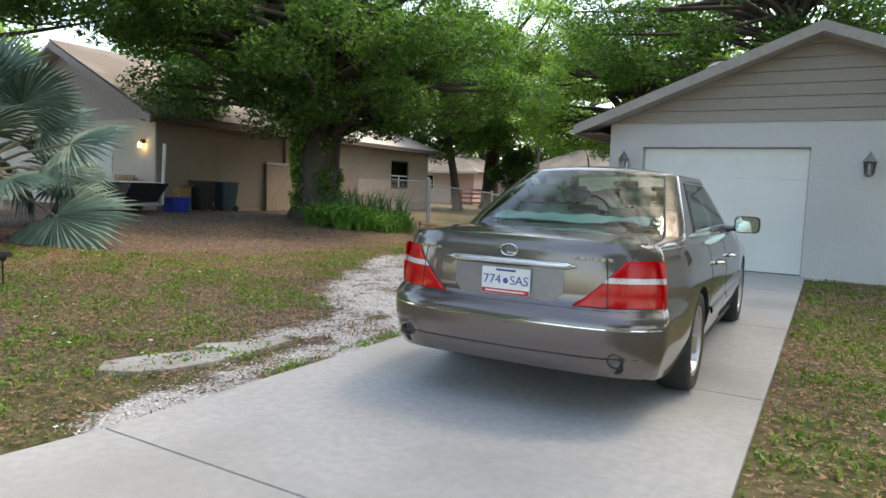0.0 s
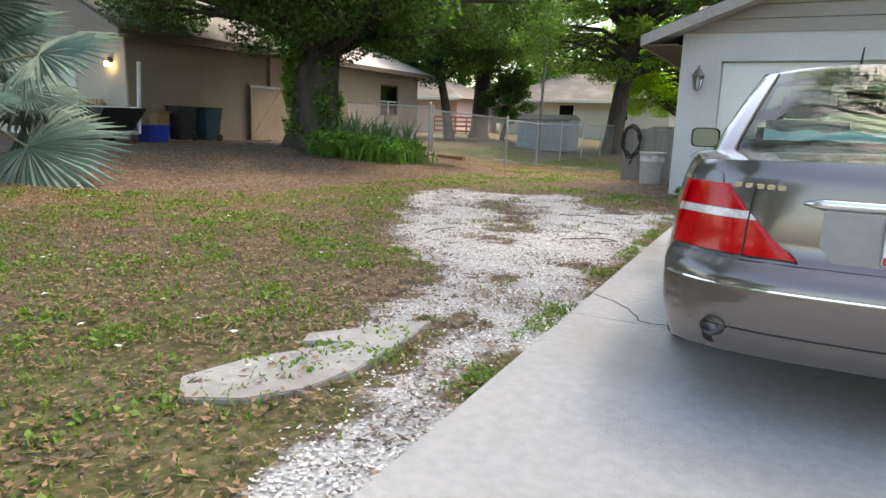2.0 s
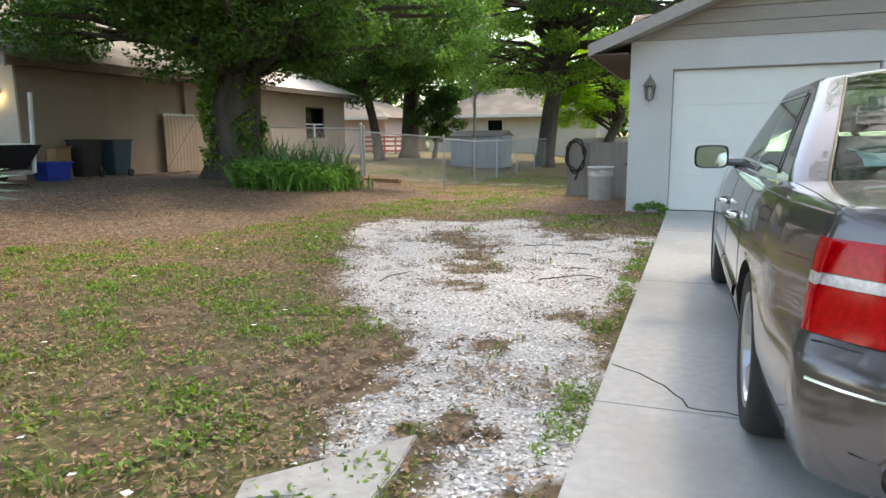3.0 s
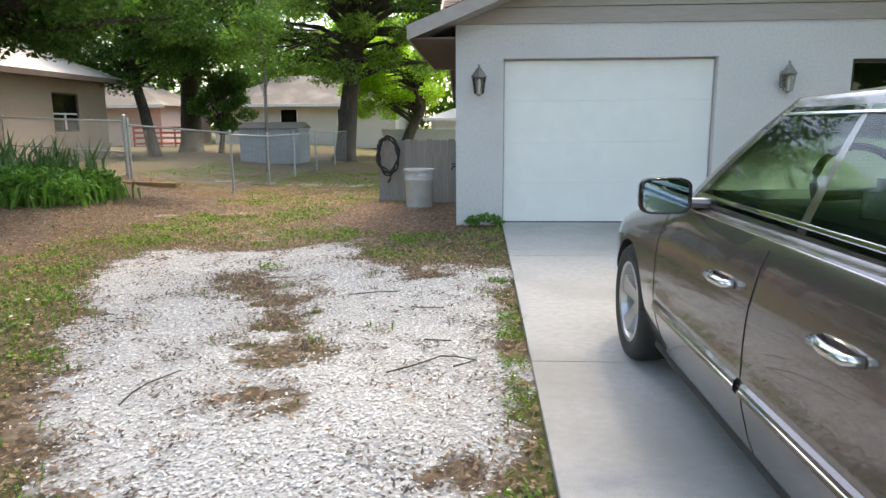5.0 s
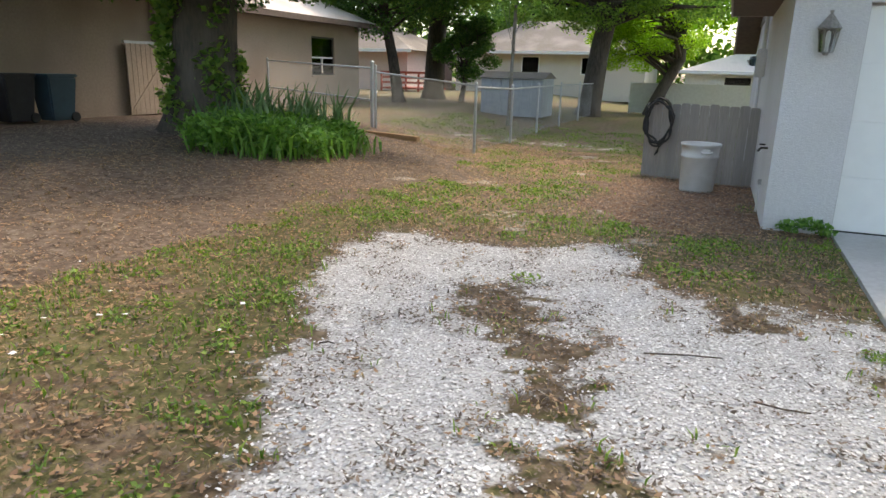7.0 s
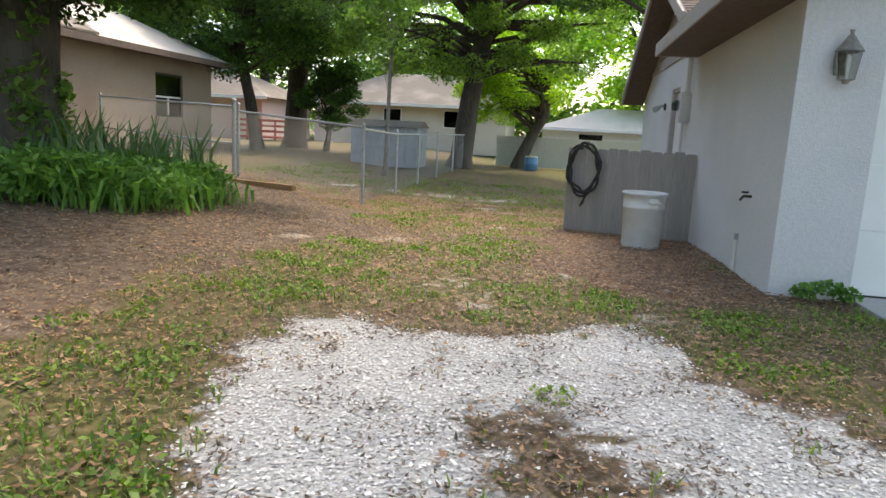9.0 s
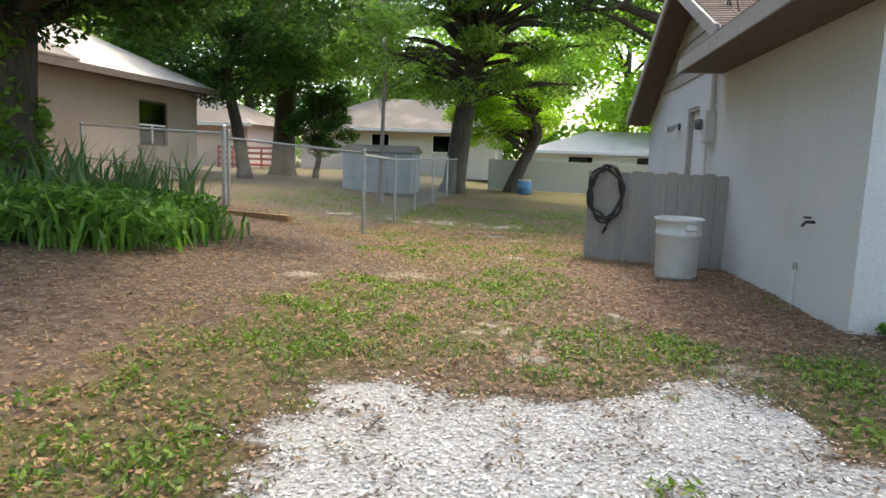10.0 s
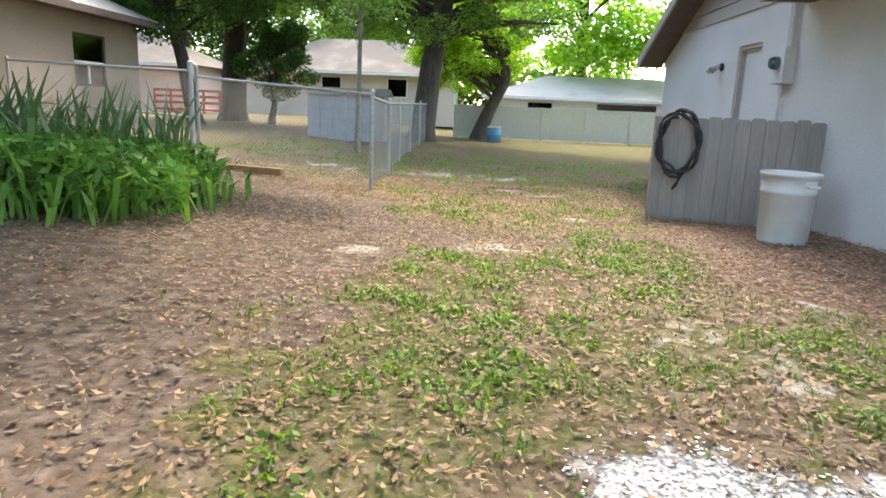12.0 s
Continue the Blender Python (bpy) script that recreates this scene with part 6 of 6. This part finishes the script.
def scatter(name, count, box_, size, keep, mat, label, category, seed, curl=0.5, aspect=0.55, lift=0.006):
    r = np.random.default_rng(seed)
    x, y = r.uniform(box_[0], box_[1], count), r.uniform(box_[2], box_[3], count)
    ok = keep(x, y, r) & ~((x > 0.6) & (x < 3.4) & (y < 0.1)) & ~((x > -0.02) & (y > -0.05)) & ~((y < -10.3) & (x > 0.50 + 0.33 * np.minimum(y + 11, 0)))
    x, y = x[ok], y[ok]
    n = len(x)
    base = ground_z(x, y) - 0.035 + 0.012 * wobble(x, y, 0.5, 9) + 0.006 * wobble(x, y, 0.16, 10)
    p = np.stack([x, y, base + lift + r.uniform(0, lift * 1.5, n)], 1)
    az = r.uniform(0, 2 * np.pi, n)
    a = np.stack([np.cos(az), np.sin(az), r.normal(0, curl * 0.5, n)], 1)
    b = np.stack([-np.sin(az), np.cos(az), r.normal(0, curl * 0.5, n)], 1)
    s = (size * r.uniform(0.5, 1.4, n))[:, None]
    up = np.array([0, 0, 1.0]) * s * curl * 0.35
    quads = np.concatenate([np.stack([p - a * s * 0.5 + up, p - b * s * aspect * 0.5, p + b * s * aspect * 0.5, p + a * s * 0.5 + up], 1)])
    quads = quads[:, [0, 1, 3, 2]]
    ob = tagged(new(name, quads_mesh(name, quads)), label, category, kind="stuff")
    ob.data.materials.append(mat)
    return ob


def cover_of(i, floor=0.0):
    return lambda x, y, r: zones(x, y)[i] + floor > r.uniform(0, 1, len(x))


def lawn_leaf(x, y, r):
    g, gr, d, l = zones(x, y)
    return (1 - g) * (0.45 + 0.55 * (1 - d)) * (0.6 + 0.4 * smooth01(0.5 + wobble(x, y, 0.7, 31))) > r.uniform(0, 1, len(x))


def chips_keep(x, y, r):
    g = zones(x, y)[0]
    return np.clip(g * 1.5 + blots(x, y, SPOTS), 0, 1) * smooth01(0.22 + 0.9 * wobble(x, y, 0.16, 61) * (0.6 + 0.4 * wobble(x, y, 0.6, 62)) + 0.15 * blots(x, y, SPOTS) + 0.4 * (1 - g)) > r.uniform(0, 1, len(x))


YARD = (-9, 4.6, -12.5, 8)
scatter("shell_gravel", 110000, (-3.8, 0.62, -10.6, -0.8), 0.021, cover_of(0, -0.08), SHELL, "crushed white shell gravel", "gravel", 41, 0.3, 0.65, 0.004)
scatter("dark_chips", 60000, (-3.8, 0.62, -10.6, -0.8), 0.03, chips_keep, DARK_BITS, "dark leaf bits lying on the shell", "leaf litter", 42, 0.5, 0.4, 0.012)
scatter("lawn_litter", 60000, (-5.5, 0.6, -11, 2.5), 0.03, lawn_leaf, DARK_BITS, "small brown leaf scraps between the grass", "leaf litter", 47, 0.5, 0.4, 0.01)
scatter("fallen_leaves", 150000, YARD, 0.036, lawn_leaf, DRY_LEAF, "brown fallen oak leaves on the lawn", "leaf litter", 43, 0.4, 0.5, 0.012)
scatter("earth_litter", 80000, (-12, -1, -9, 14), 0.042, cover_of(2, -0.1), MULCH_LEAF, "grey-brown leaf litter on bare earth", "leaf litter", 44, 0.35, 0.4)
scatter("pine_litter", 5000, (-2.4, 0, -0.6, 4.4), 0.045, cover_of(3, -0.05), MULCH_LEAF, "rust-brown litter along the wall", "leaf litter", 45, 0.3, 0.35)
scatter("daisies", 420, (-6.5, 4.5, -11, -3.5), 0.035, cover_of(1, -0.3), WHITE_PAINT, "tiny white flowers scattered in the lawn", "flowers", 46, 0.2, 0.9, 0.05)


def grass_keep(x, y, r):
    ok = ~((x > 0.6) & (x < 3.4) & (y < 0.1)) & ~((x > -0.02) & (y > -0.05)) & ~((y < -10.3) & (x > 0.50 + 0.33 * np.minimum(y + 11, 0)))
    return ok & (zones(x, y)[1] * (0.35 + 0.65 * smooth01(0.4 + 1.2 * wobble(x, y, 0.22, 33))) > r.uniform(0.15, 1, len(x)))


gr = tagged(new("lawn_grass", quads_mesh("lawn_grass", blades(230000, (-9, 4.6, -12.5, 14), 0.065, 0.006, 51, 0.9, grass_keep))), "thin patchy green lawn grass", "grass", kind="stuff")
gr.data.materials.append(GRASS)


def straw_keep(x, y, r):
    g, green, d, l = zones(x, y)
    ok = ~((x > 0.6) & (x < 3.4) & (y < 0.1)) & ~((x > -0.02) & (y > -0.05)) & ~((y < -10.3) & (x > 0.50 + 0.33 * np.minimum(y + 11, 0)))
    return ok & ((1 - g) * (1 - 0.8 * d) * (1 - l) * smooth01(0.5 + wobble(x, y, 0.3, 35)) > r.uniform(0, 1, len(x)))


dg = tagged(new("dry_grass", quads_mesh("dry_grass", blades(110000, YARD, 0.045, 0.005, 55, 1.3, straw_keep))), "short dead straw-coloured grass in the lawn", "grass", kind="stuff")
dg.data.materials.append(STRAW)
# low broad weeds in clumps
wc = []
r51 = np.random.default_rng(52)
while len(wc) < 420:
    x, y = r51.uniform(-7, 4.5), r51.uniform(-11.5, 5)
    if zones(np.array([x]), np.array([y]))[1][0] > r51.uniform(0.35, 1) and not (0.55 < x < 3.45) and not (x > -0.1 and y > -0.1) and not (y < -10.2 and x > 0.1):
        wc.append((x, y, float(ground_z(x, y)) - 0.012))
wd = tagged(new("lawn_weeds", quads_mesh("lawn_weeds", leaves(wc, (0.14, 0.14, 0.028), 24000, 0.036, 0.7, 53, 0.6))), "low broad-leaved weeds in the lawn", "weeds", kind="stuff")
wd.data.materials.append(GRASS)
# grass fringe along the drive
fringe = [(0.52 + 0.05 * r51.normal(), y, -0.01) for y in r51.uniform(-10.2, -3.2, 240) if math.sin(y * 2.1) + math.sin(y * 5.3) > 0.2]
ff = tagged(new("edge_weeds", quads_mesh("edge_weeds", leaves(fringe, (0.045, 0.09, 0.014), 2600, 0.022, 0.8, 54, 0.45))), "weeds growing along the edge of the drive", "weeds", kind="stuff")
ff.data.materials.append(GRASS)
for pts_ in ([(-0.72, -3.75), (-0.5, -3.68), (-0.32, -3.63)], [(-0.18, -4.1), (-0.05, -4.13), (0.06, -4.11)], [(-0.18, -5.42), (-0.02, -5.3), (0.1, -5.15)], [(0.1, -5.15), (0.2, -5.17), (0.31, -5.21)], [(0.18, -5.32), (0.25, -5.27), (0.31, -5.21)],
             [(-1.42, -5.9), (-1.43, -5.76), (-1.42, -5.63), (-1.32, -5.44)], [(-0.02, -4.85), (0.06, -4.87), (0.15, -4.87)], [(-2.38, -4.4), (-2.34, -4.37), (-2.3, -4.37)]):
    tw = new("twig", Shape().tube([(x, y, -0.014 + 0.004 * (i % 2)) for i, (x, y) in enumerate(pts_)], [0.005, 0.0045, 0.004, 0.0025][:len(pts_)], 6).mesh("twig"))
    tw.data.materials.append(TWIG)
    tagged(tw, "dead dark twig lying on the shell gravel", "twig", "twigs on the gravel")
